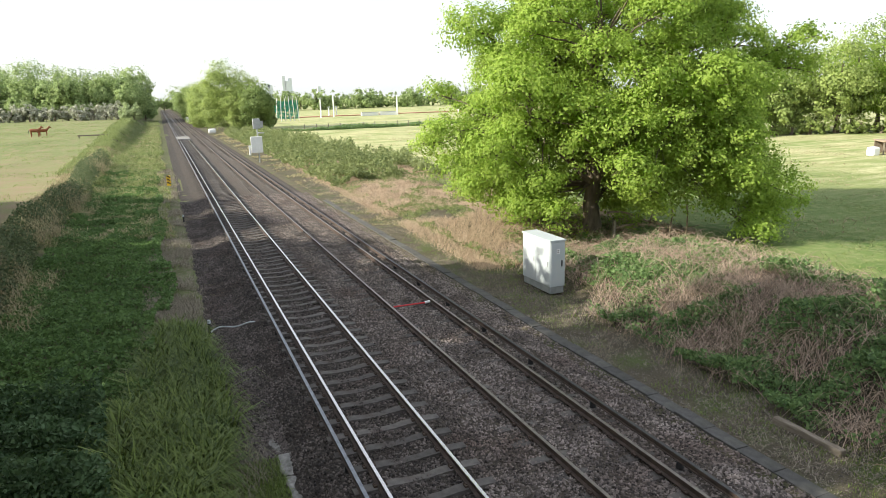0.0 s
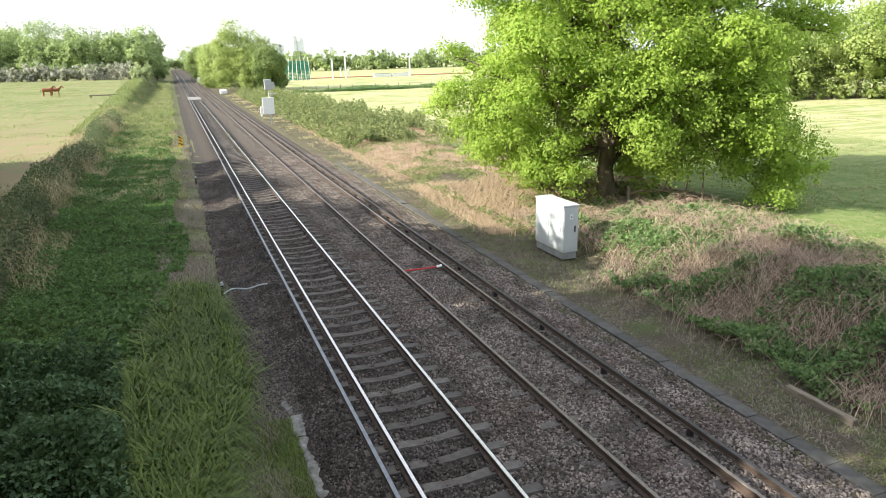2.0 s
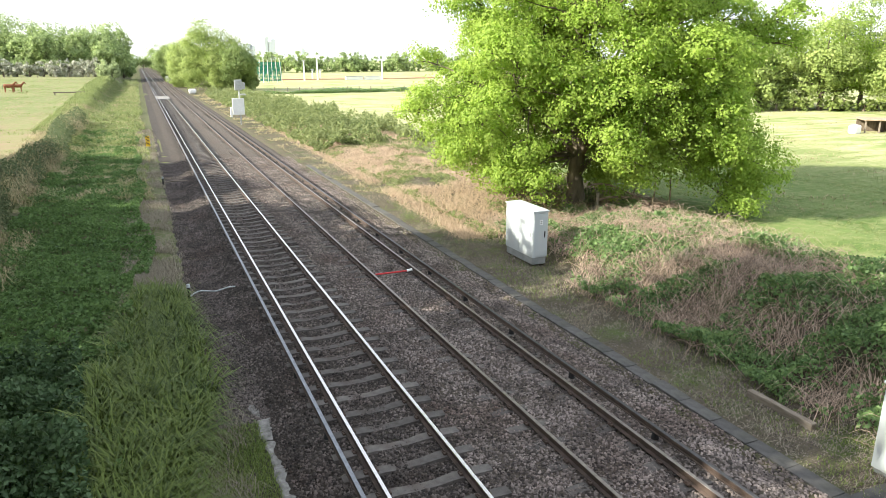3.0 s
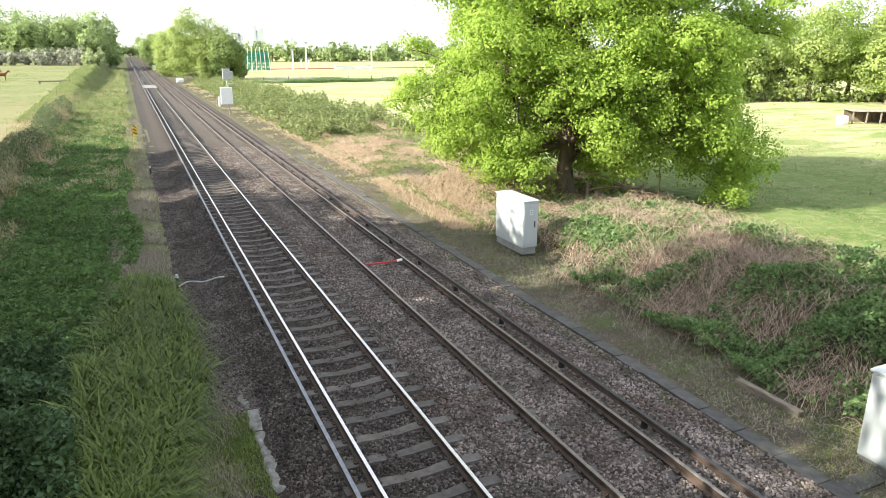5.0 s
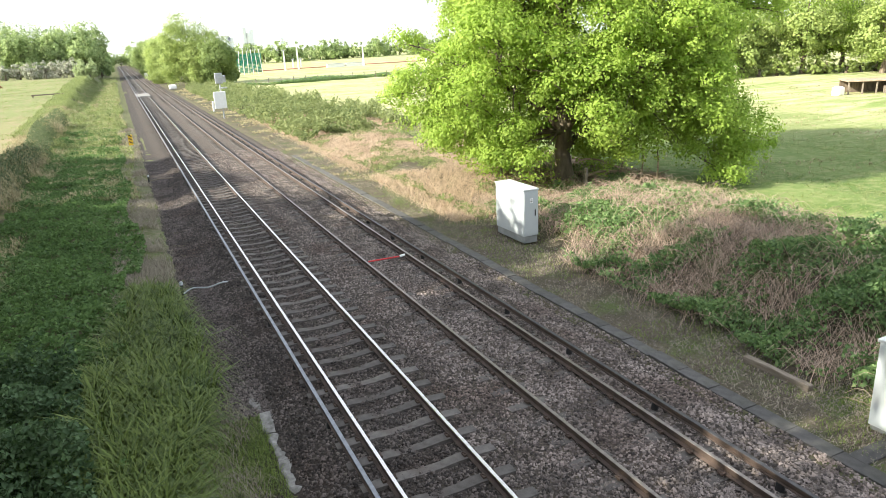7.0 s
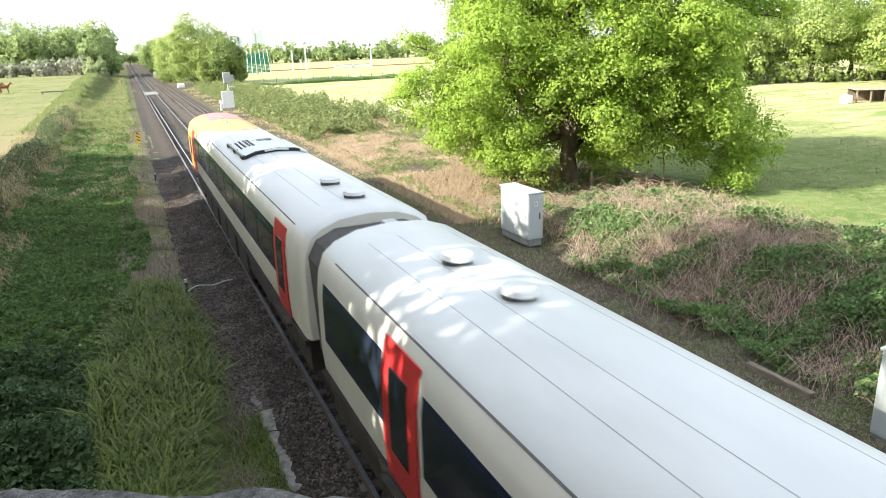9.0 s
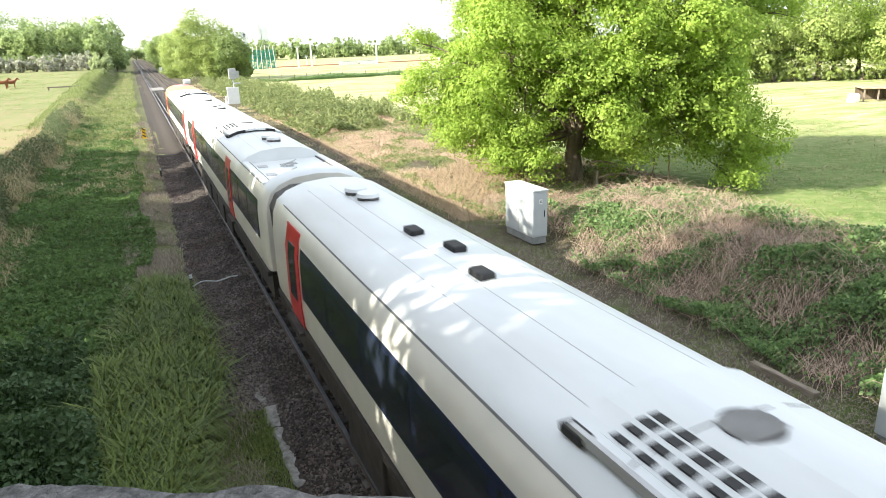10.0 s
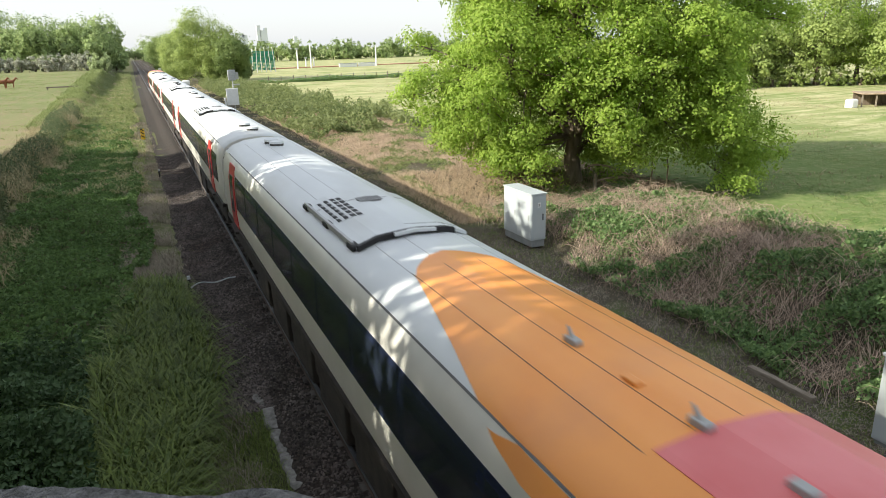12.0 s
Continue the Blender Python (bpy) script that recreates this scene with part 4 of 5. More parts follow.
    for cen, w in pads:
        k = int(34 * w * w)
        d = unit(k)
        d[:, 2] = np.where(rng.uniform(0, 1, k) < 0.72, np.abs(d[:, 2]), d[:, 2])
        tuft = cen + d * np.array([w, w, w * 0.78]) * rng.uniform(0.6, 1.08, (k, 1))
        q = rng.normal(0, 1, (k, 32, 3))
        ps.append((tuft[:, None] + q * np.array([0.2, 0.2, 0.15]) * rng.uniform(0.7, 1.3, (k, 1, 1))).reshape(-1, 3))
        fs.append((q / np.linalg.norm(q, axis=2, keepdims=True) * 0.7 + d[:, None] * 0.8).reshape(-1, 3))
    p, face = np.concatenate(ps), np.concatenate(fs)
    ok = p[:, 2] > 0.25
    v, f = leaf_cards(p[ok], 0.135, 0.25, 0.72, facing=face[ok])
    put("crown", mesh_of("crown", v, f, "oak"), root, label="dense fresh green leaves")
    return root


oak(15.15, 27.0)


def round_lobes(r, tall, k=5, low=0.3):
    out = [(0, 0, tall * 0.68, r * 0.75, r * 0.75, tall * 0.30)]
    for i in range(k):
        a = 2 * math.pi * i / k + rng.uniform(-0.4, 0.4)
        out.append((r * 0.5 * math.cos(a), r * 0.5 * math.sin(a), tall * rng.uniform(low, 0.65), r * rng.uniform(0.45, 0.62), r * rng.uniform(0.45, 0.62), tall * rng.uniform(0.17, 0.25)))
    return out


# trees by the bridge, out of view, that shade the near ground
for x, y, h, r in ((-15.5, 3.0, 18.5, 5.6), (-16.5, 13.0, 17.0, 5.6), (-17.5, 23.0, 13.6, 5.0), (-18.5, 32.0, 11.6, 4.6), (-20.0, 42.0, 10.4, 4.4), (-20.5, 51.0, 9.6, 4.0), (-15.0, -8.0, 17, 5.5)):
    tree("roadside_tree", x, y, h, round_lobes(r, h, 6, 0.25), 15000, 0.66, "leaf_dark", "leafy tree near the road bridge", 0.28, group="trees by the bridge")

# the clump beside the line in the middle distance
for x, y, h, r, m in ((11.5, 172, 16.5, 6.0, "leaf_lime"), (14.8, 168, 12.5, 4.8, "leaf_lime"), (17.4, 163, 10.5, 3.9, "leaf_dark"), (8.5, 200, 12.5, 4.5, "leaf_lime"), (19.6, 166, 5.5, 2.2, "leaf_dark"), (9.5, 235, 13, 5, "leaf_lime"), (9.0, 280, 14, 5.5, "leaf_dark"), (9.0, 330, 14, 6, "leaf_dark")):
    tree("lineside_tree", x, y, h, round_lobes(r, h, 10, 0.12), 20000, 0.38, m, "round-crowned leafy tree beside the line", 0.25, group="lineside trees")

# the edge of a wood beyond the field shelter: low on the open side, taller farther along
for x, y, h, r, m in ((66, 70, 5.8, 3.6, "leaf_lime"), (71, 72, 7.6, 4.0, "oak"), (75, 70, 9.6, 4.2, "leaf_lime"), (80, 73, 10.5, 5.0, "leaf_dark"), (82, 66, 13.0, 4.6, "leaf_lime"), (88, 68, 14.5, 5.4, "oak"), (92, 60, 16.0, 5.4, "leaf_lime"),
                      (96, 70, 17.0, 6.0, "leaf_dark"), (86, 57, 14.5, 4.2, "leaf_lime"), (97, 52, 17.0, 5.6, "oak"), (92, 48, 16.0, 4.4, "leaf_lime"), (104, 60, 18.0, 6.5, "leaf_dark"), (62, 80, 4.6, 3.6, "leaf_dark")):
    tree("field_tree", x, y, h, round_lobes(r, h, 9, 0.26), 11000, 0.36, m, "leafy tree at the edge of the field", 0.3, group="trees at the field's edge", base_drop=1.6 if x > 84 else 0.2, flat=0.1)


def woods(name, spots, n_each, leaf, material, label, category="wood"):
    """Far trees, too many to count, as one mass of clumps with trunks."""
    ps, fs, tb = [], [], []
    for x, y, h, r in spots:
        z0 = float(height(x, y))
        for (dx, dy, z, rx, ry, rz) in round_lobes(r, h, 6, 0.1):
            k = max(4, n_each // 7 // 24)
            d = unit(k)
            cen = np.array([x + dx, y + dy, z0 + z]) + d * np.array([rx, ry, rz]) * rng.uniform(0.6, 1, (k, 1))
            q = rng.normal(0, 1, (k, 24, 3))
            ps.append((cen[:, None] + q * min(rx, rz) * 0.17).reshape(-1, 3))
            fs.append((q * 0.4 + d[:, None] * 0.9).reshape(-1, 3))
        tb.append(tube([(x, y, z0 - 0.2), (x + 0.1, y, z0 + h * 0.5)], [0.3, 0.15], 5))
    p, face = np.concatenate(ps), np.concatenate(fs)
    ok = p[:, 2] > height(p[:, 0], p[:, 1]) + 0.1
    v, f = leaf_cards(p[ok], leaf, 0.3, 0.75, facing=face[ok])
    root = tagged(new(name, mesh_of(name, v, f, material)), label, category, kind="stuff")
    v, f = join(tb)
    put("trunks", mesh_of("trunks", v, f, "bark"), root)["kind"] = "stuff"
    return root


woods("wood", [(-12 - 8.5 * i + rng.uniform(-2, 2), 262 + 14 * j + rng.uniform(-4, 4) + 0.35 * i * 8, 13.5 + 3.0 * j + rng.uniform(-2.5, 1.5) + min(3, 0.6 * i), 5.6) for i in range(11) for j in range(2)] + [(-11 - 7 * i, 290 + rng.uniform(-4, 4) + 3 * i, 18.5 + rng.uniform(-1.5, 1.5) + min(2, 0.4 * i), 6.5) for i in range(12)], 6200, 0.72, "leaf_hazed",
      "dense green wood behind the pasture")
woods("wood_at_the_line", [(-9 - 1.5 * (i % 2), 300 + 16 * i, 11 + rng.uniform(-2, 2), 4.5) for i in range(22)] + [(11 + 2 * (i % 2), 350 + 18 * i, 13, 5) for i in range(18)] + [(1 + 6 * k, 640 + 6 * (k % 2), 13, 5) for k in range(-3, 5)] + [(9 + 5 * i, 740 + 12 * i, 23 - i, 7.5) for i in range(4)], 1300, 0.95, "leaf_hazed", "trees that close in on the line far off")
woods("hawthorn_hedge", [(-15 - 3.4 * i, 222 + rng.uniform(-2, 2) + 1.2 * i, 4.6 + rng.uniform(-0.7, 0.9), 2.4) for i in range(22)], 1500, 0.5, "blossom", "hawthorn hedge white with blossom along the pasture", "hedge")
woods("pale_shrub", [(-10.2, 206, 6.3, 2.3), (-12.2, 207, 5.0, 1.8)], 3500, 0.4, "shrub", "pale green shrub at the field corner", "shrub")
woods("undergrowth", [(61 + 2.1 * i, 74 - 0.9 * i + rng.uniform(-1, 1), 2.0 + rng.uniform(-0.5, 0.9), 1.7) for i in range(16)], 1400, 0.22, "leaf_lime", "bushes and undergrowth along the wood's edge", "bush")
woods("distant_trees", [(60 + 4.4 * i, 400 + 14 * math.sin(i) + 0.2 * i, 10.5 + rng.uniform(-1.5, 2.0), 7.2) for i in range(50)] + [(190 + 7 * i, 350 - 6 * i, 8.5 + rng.uniform(-1, 1), 7) for i in range(14)], 1500, 1.0, "leaf_hazed", "row of trees beyond the sports ground")

# ---- verge plants ----


def spread(n, x0, x1, y0, y1, keep, bias=1.0):
    x = rng.uniform(x0, x1, n)
    y = y0 + (y1 - y0) * rng.uniform(0, 1, n) ** bias
    ok = keep(x, y)
    return x[ok], y[ok]


def plants(name, v, f, material, label, category):
    return tagged(new(name, mesh_of(name, v, f, material)), label, category, kind="stuff")


def bed(n, x0, x1, y0, y1, keep, tall, leaf, bias=1.0, flat=0.7, hump=0.35):
    x, y = spread(n, x0, x1, y0, y1, keep, bias)
    t = tall * (0.55 + 0.45 * wave(x, y, 0.55, 3.0)) * (1 + hump * wave(x, y, 1.9, 1.0))
    p = on_ground(x, y)
    p[:, 2] += np.clip(t, 0.05, None) * rng.uniform(0.25, 1.0, len(x)) ** 0.5
    return leaf_cards(p, leaf, flat, 0.62)


edge_l = lambda y: -3.45 - 0.012 * y + 0.25 * np.sin(y * 0.5)
v, f = bed(105000, -9.4, -3.2, 9.0, 75, lambda x, y: (x < edge_l(y) - 0.3) & ((x < -4.6) | (y > 24)), 0.5, 0.15, 1.7)
plants("nettle_bed", v, f, "nettle", "dense green nettles and weeds on the lineside", "weeds")
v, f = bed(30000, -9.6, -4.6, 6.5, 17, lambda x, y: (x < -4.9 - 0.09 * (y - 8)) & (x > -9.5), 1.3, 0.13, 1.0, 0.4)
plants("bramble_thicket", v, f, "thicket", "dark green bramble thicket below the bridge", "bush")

# sedge: tussocks whose blades arch outwards
def sedge(n_tussocks, blades_each):
    cy = 9.6 + 12.6 * rng.uniform(0, 1, n_tussocks) ** 1.1
    half = np.interp(cy, [9.5, 11, 14.5, 17, 19.5, 22.5], [0.35, 0.6, 1.25, 1.0, 0.75, 0.4])
    cx = np.interp(cy, [9.5, 11, 14.5, 17, 19.5, 22.5], [-4.45, -4.45, -4.3, -4.1, -4.0, -3.95]) + half * rng.uniform(-1, 1, n_tussocks)
    tall = rng.uniform(0.6, 1.0, n_tussocks) * np.interp(cy, [9.5, 14, 22.5], [0.95, 1.0, 0.6])
    n = n_tussocks * blades_each
    az = rng.uniform(0, 2 * np.pi, n)
    rad = np.abs(rng.normal(0, 0.12, n))
    x, y = np.repeat(cx, blades_each) + np.cos(az) * rad, np.repeat(cy, blades_each) + np.sin(az) * rad
    return blades(on_ground(x, y, -0.03), np.repeat(tall, blades_each), 0.03, 1.35, 0.75, heading=az + rng.normal(0, 0.5, n), fine=True)


v, f = sedge(520, 22)
plants("sedge_clump", v, f, "reed", "tall arching yellow-green sedge beside the cess", "grass")
x, y = spread(16000, -3.6, -2.25, 7.5, 17, lambda x, y: (wave(x, y, 0.8, 2) > -0.3) & (x < -2.2 - 0.07 * np.clip(y - 12, 0, 5)), 1.0)
v, f = blades(on_ground(x, y), 0.15, 0.012, 0.9)
plants("cess_grass", v, f, "grass", "short green grass beside the ballast", "grass")
x, y = spread(3500, -4.2, -2.6, 8, 15, lambda x, y: wave(x, y, 0.5, 5) > 0.0)
v, f = blades(on_ground(x, y), 0.35, 0.01, 1.5, 0.9)
plants("grey_stalks", v, f, "dead", "grey dead stalks among the grass", "grass")
x, y = spread(34000, -4.9, -2.95, 20, 80, lambda x, y: (wave(x, y, 1.0, 2) + 0.5 * wave(x, y, 0.4, 5) > -0.45) & (x < -3.2 + 0.25 * wave(x, y, 1.1, 7) + rng.normal(0, 0.12, len(x))), 1.5)
v, f = blades(on_ground(x, y), 0.34, 0.012, 1.4, 0.9)
plants("dead_grass", v, f, "dead", "grey-brown dead grass along the cess", "grass")
x, y = spread(9000, -4.6, -3.0, 24, 80, lambda x, y: wave(x, y, 0.9, 6) > 0.15, 1.4)
v, f = blades(on_ground(x, y), 0.2, 0.014, 1.2, 0.8)
plants("cess_weeds", v, f, "grass", "thin green grass among dead stalks", "grass")

v, f = bed(22000, -9.5, -3.9, 62, 270, lambda x, y: (wave(x, y, 3.0, 5) + 0.5 * wave(x, y, 1.0, 2) > 0.1) & (x < -4.2 - 0.4 * np.sin(y * 0.21)), 0.9, 0.2, 1.4, 0.3)
plants("verge_scrub", v, f, "scrub", "low pale green scrub along the verge", "bush")
for mat_name, n, seed, label in (("meadow", 44000, 2.0, "long green grass on the lineside verge"), ("hay", 22000, 6.0, "bleached long grass on the lineside verge")):
    x, y = spread(n, -10.0, -3.6, 38, 215, lambda x, y: (x < edge_l(y * 0.5)) & (wave(x, y, 2.4, seed) + 0.5 * wave(x, y, 0.8, seed) > -0.1), 1.5)
    v, f = blades(on_ground(x, y), 0.35 + 0.002 * y, 0.014 + 0.0006 * y, 1.1, 0.7)
    plants("long_grass", v, f, mat_name, label, "grass")

x, y = spread(26000, -13.2, -8.2, 72, 222, lambda x, y: wave(x, y, 1.9, 3) + 0.5 * wave(x, y, 0.7, 1) > -0.45, 1.2)
v, f = blades(on_ground(x, y), 0.5 + 0.0015 * y, 0.02 + 0.0006 * y, 1.3, 0.8)
plants("bank_grass", v, f, "meadow", "rough pale green grass on the bank of the paddock", "grass")
# the overgrown fence between verge and pasture
x, y = spread(42000, -11.6, -8.7, 20, 84, lambda x, y: np.abs(x + 10.2 + 0.3 * np.sin(y * 0.2)) < 0.75 + 0.3 * wave(x, y, 1.2, 2), 1.5)
p = on_ground(x, y)
p[:, 2] += 1.75 * (1 - ((x + 10.2 + 0.3 * np.sin(y * 0.2)) / 1.15) ** 2).clip(0.05) * rng.uniform(0.15, 1, len(x)) * (0.9 + 0.22 * wave(x, y, 1.6))
v, f = leaf_cards(p, 0.15, 0.2)
plants("fence_hedge", v, f, "hedge", "low hedge grown over an old fence", "hedge")
x, y = spread(36000, -12.6, -8.4, 20, 105, lambda x, y: wave(x, y, 2.3, 4) + 0.6 * wave(x, y, 0.7, 1) > -0.1, 1.4)
b = on_ground(x, y)
b[:, 2] += 1.25 * (1 - ((x + 10.3) / 1.3) ** 2).clip(0) * rng.uniform(0.3, 1, len(x)) * (y < 84)
v, f = blades(b, 0.6, 0.02, 1.4, 0.9)
plants("hedge_grass", v, f, "hay", "pale dry grass over the old fence", "grass")
x, y = spread(26000, -40, -10.5, 40, 200, lambda x, y: wave(x, y, 1.8, 3) > 0.1, 1.2)
v, f = blades(on_ground(x, y), 0.14, 0.05, 1.2)
plants("paddock_tufts", v, f, "grass", "grazed tufts in the paddock", "grass")

# right-hand verge
x, y = spread(12000, 6.5, 9.4, 34, 160, lambda x, y: wave(x, y, 1.2, 3) + 0.5 * wave(x, y, 0.4, 1) > 0.0 , 1.3)
v, f = blades(on_ground(x, y), 0.14 + 0.001 * y, 0.016 + 0.0005 * y, 1.6, 0.9)
plants("verge_tufts", v, f, "hay", "dry tufts along the edge of the ballast", "grass")
x, y = spread(24000, 6.6, 10.5, 4.5, 45, lambda x, y: wave(x, y, 0.9, 7) + 0.5 * wave(x, y, 0.25, 1) > -0.05, 1.5)
v, f = blades(on_ground(x, y), 0.08, 0.012, 0.9)
plants("verge_grass", v, f, "grass", "short mossy grass on the verge", "grass")
x, y = spread(24000, 6.55, 10.5, 4.5, 60, lambda x, y: wave(x, y, 0.6, 3) > -0.35, 1.5)
v, f = blades(on_ground(x, y), 0.10, 0.014, 2.4, 1.0)
plants("verge_litter", v, f, "dead", "dead stalks and leaf litter on the verge", "litter")
mix_m = lambda x, y: 0.55 * np.clip((11.5 - y) / 4, -0.5, 1) + wave(x, y, 0.45, 9) + 0.8 * wave(x, y, 1.3, 4) + rng.normal(0, 0.35, len(x))
ma = lambda x, y: (x > 8.5 + 0.75 * wave(x, y, 0.7, 2) + rng.normal(0, 0.22, len(x))) & (x < 16.5) & ((y < 18) | (x > 9.6))
v, f = bed(110000, 8.0, 16.8, 4.0, 25, lambda x, y: ma(x, y) & (mix_m(x, y) > -0.15), 0.8, 0.12, 1.0, 0.4, 0.5)
plants("bramble_mound", v, f, "bramble", "bramble mound with dark green leaves beside the line", "bush")


def stems(n, x0, x1, y0, y1, keep, length, rise, r):
    x, y = spread(n, x0, x1, y0, y1, keep)
    b = on_ground(x, y)
    az = rng.uniform(0, 2 * np.pi, len(x))
    bits = []
    for i in range(len(x)):
        l = length * rng.uniform(0.4, 1.3)
        q = np.linspace(0, 1, 5)[:, None]
        d = np.array([math.cos(az[i]), math.sin(az[i]), 0])
        h = rise * rng.uniform(0.4, 1.2)
        c = b[i] + d * l * q + np.array([0, 0, 1.0]) * (np.sin(q * 2.4) * h)
        bits.append(tube(c, r * np.linspace(1, 0.4, 5), 3))
    return join(bits)


v, f = stems(3000, 8.2, 16.5, 4.0, 25, lambda x, y: ma(x, y) & (mix_m(x, y) < 0.5), 1.1, 0.75, 0.009)
plants("bramble_stems", v, f, "tangle", "tangle of dry brown bramble stems on the mound", "bush")
x, y = spread(30000, 8.2, 17, 4, 26, lambda x, y: ma(x, y) & (mix_m(x, y) < 0.05))
v, f = blades(on_ground(x, y, 0.15), 0.5, 0.014, 2.2, 1.0)
plants("dead_stalks", v, f, "tangle", "collapsed brown bracken and stalks on the mound", "bracken")
br = lambda x, y: (x > 7.2 + 0.02 * y) & (x < 20 - 0.03 * y) & (wave(x, y, 2.6, 6) > -0.6)
x, y = spread(60000, 7.5, 19, 24, 75, br, 1.3)
v, f = blades(on_ground(x, y), 0.42, 0.022, 3.0, 1.0)
plants("bracken_bank", v, f, "straw", "bank of dead orange-brown bracken", "bracken")
v, f = bed(48000, 7.8, 19, 20, 70, lambda x, y: (x > 8.6) & (wave(x, y, 1.7, 8) + 0.7 * wave(x, y, 0.6, 2) > -0.05), 0.42, 0.13, 1.3, 0.4)
plants("bank_weeds", v, f, "scrub", "light green weeds among the bracken", "weeds")
v, f = bed(60000, 8.3, 19.5, 52, 150, lambda x, y: (x > 8.3) & (x < 19 - 0.03 * (y - 60) + 1.5 * np.sin(y * 0.3)) & (wave(x, y, 2.6, 7) > -0.75), 1.6, 0.24, 1.2, 0.3, 0.6)
plants("lineside_scrub", v, f, "scrub", "green bramble scrub between line and field", "bush")

# pasture grass
x, y = spread(42000, 16.5, 60, 8, 70, lambda x, y: wave(x, y, 1.3, 1) > -0.3, 1.3)
v, f = blades(on_ground(x, y), 0.09, 0.03, 2.2, 0.9)
plants("pasture_grass", v, f, "meadow", "rough pasture grass", "grass")
x, y = spread(26000, 17, 75, 20, 140, lambda x, y: wave(x, y, 1.6, 5) > 0.2, 1.0)
v, f = blades(on_ground(x, y), 0.2, 0.05, 1.6, 0.9)
plants("pasture_hay", v, f, "hay", "pale bleached grass tufts in the pasture", "grass")

x, y = spread(40000, 17, 62, 6, 48, lambda x, y: wave(x, y, 0.8, 2) + 0.6 * wave(x, y, 2.6, 5) > 0.15, 1.1)
v, f = blades(on_ground(x, y), 0.10, 0.035, 2.4, 1.0)
plants("bleached_tufts", v, f, "meadow", "bleached tufts in the green pasture", "grass")

# ---- things beside the line ----


def cabinet(name, x0, x1, y0, y1, z0, tall, label, plinth=0.26):
    root = tagged(new(name), label, "cabinet")
    root.location = (x0, y0, z0)
    w, d = x1 - x0, y1 - y0
    part("plinth", boxed(0.03, w - 0.03, 0.03, d - 0.03, 0, plinth, bevel=0.012), "casebase", root, "darker grey plinth")
    part("body", boxed(0, w, 0, d, plinth, tall - 0.06, bevel=0.015), "case", root)
    part("lid", boxed(-0.03, w + 0.03, -0.03, d + 0.03, tall - 0.06, tall, bevel=0.015), "case", root)
    for k in range(2):
        a = 0.03 + k * (d - 0.03) / 2
        dr = part("door", boxed(-0.014, 0.0, a, a + (d - 0.06) / 2 - 0.015, plinth + 0.05, tall - 0.10, bevel=0.005), "case", root)
        part("handle", boxed(-0.035, -0.014, a + 0.10, a + 0.14, plinth + 0.72, plinth + 0.92, bevel=0.006), "steel", dr, "metal handle")
    e = part("end_door", boxed(0.03, w - 0.03, -0.014, 0.0, plinth + 0.05, tall - 0.10, bevel=0.005), "case", root)
    part("end_handle", boxed(w - 0.16, w - 0.12, -0.036, -0.014, plinth + 0.72, plinth + 0.95, bevel=0.006), "dark", e, "black handle")
    pl = part("label_plate", boxed(w * 0.42, w * 0.62, -0.018, -0.014, tall - 0.5, tall - 0.33), "whitebox", e, "small white plate")
    for i in range(2):
        part("plate_mark", boxed(w * 0.46, w * 0.58, -0.020, -0.018, tall - 0.46 + i * 0.06, tall - 0.43 + i * 0.06), "dark", pl)
    return root


cabinet("equipment_cabinet", 8.30, 8.90, 19.55, 21.5, -0.21, 1.95, "pale grey metal equipment cabinet on a plinth")
cabinet("signal_cabinet", 7.5, 8.25, 5.0, 6.55, -0.32, 1.80, "pale green-grey metal cabinet by a concrete path", 0.12)


def signal_post():
    x, y = 6.42, 80.2
    root = tagged(new("railway_signal"), "grey signal post with a white case and a grey head", "signal")
    root.location = (x, y, -0.3)
    bm = bmesh.new()
    rod(bm, (0, 0, 0), (0, 0, 3.9), 0.08)
    part("post", bm, "steel", root)
    part("case", boxed(-0.85, 0.45, -0.28, 0.0 - 0.09, 1.15, 3.0, bevel=0.03), "whitebox", root, "white equipment case")
    part("side_case", boxed(-1.1, -0.9, -0.2, 0.1, 0.9, 2.0, bevel=0.02), "whitebox", root)
    head = part("signal_head", boxed(-0.45, 0.35, -0.25, 0.1, 3.85, 5.0, bevel=0.05), "steel", root, "grey signal head seen from behind")
    part("hood", boxed(-0.1, 0.7, -0.1, 0.45, 3.95, 4.7, bevel=0.05), "greypaint", head)
    part("ladder_hoop", boxed(0.1, 0.75, -0.15, 0.3, 3.3, 3.45, bevel=0.03), "steel", root)


signal_post()


def marker_post(x, y, tall, label):
    root = tagged(new("marker_post"), label, "post")
    root.location = (x, y, float(height(x, y)) - 0.05)
    bm = bmesh.new()
    rod(bm, (0, 0, 0), (0.0, 0.02, tall), 0.055, 0.045)
    part("post", bm, "dark", root)
    bm = bmesh.new()
    rod(bm, (0, 0.02, tall - 0.01), (0, 0.02, tall + 0.09), 0.06, 0.05)
    part("cap", bm, "case", root, "pale cap")
    return root


marker_post(-3.02, 21.35, 0.52, "short dark post with a white cap in the cess")
marker_post(-3.07, 43.3, 0.52, "short dark post with a white cap in the cess")


def cable(name, pts, r, material, label):
    v, f = tube(pts, [r] * len(pts), 6)
    return tagged(new(name, mesh_of(name, v, f, material, True)), label, "cable")


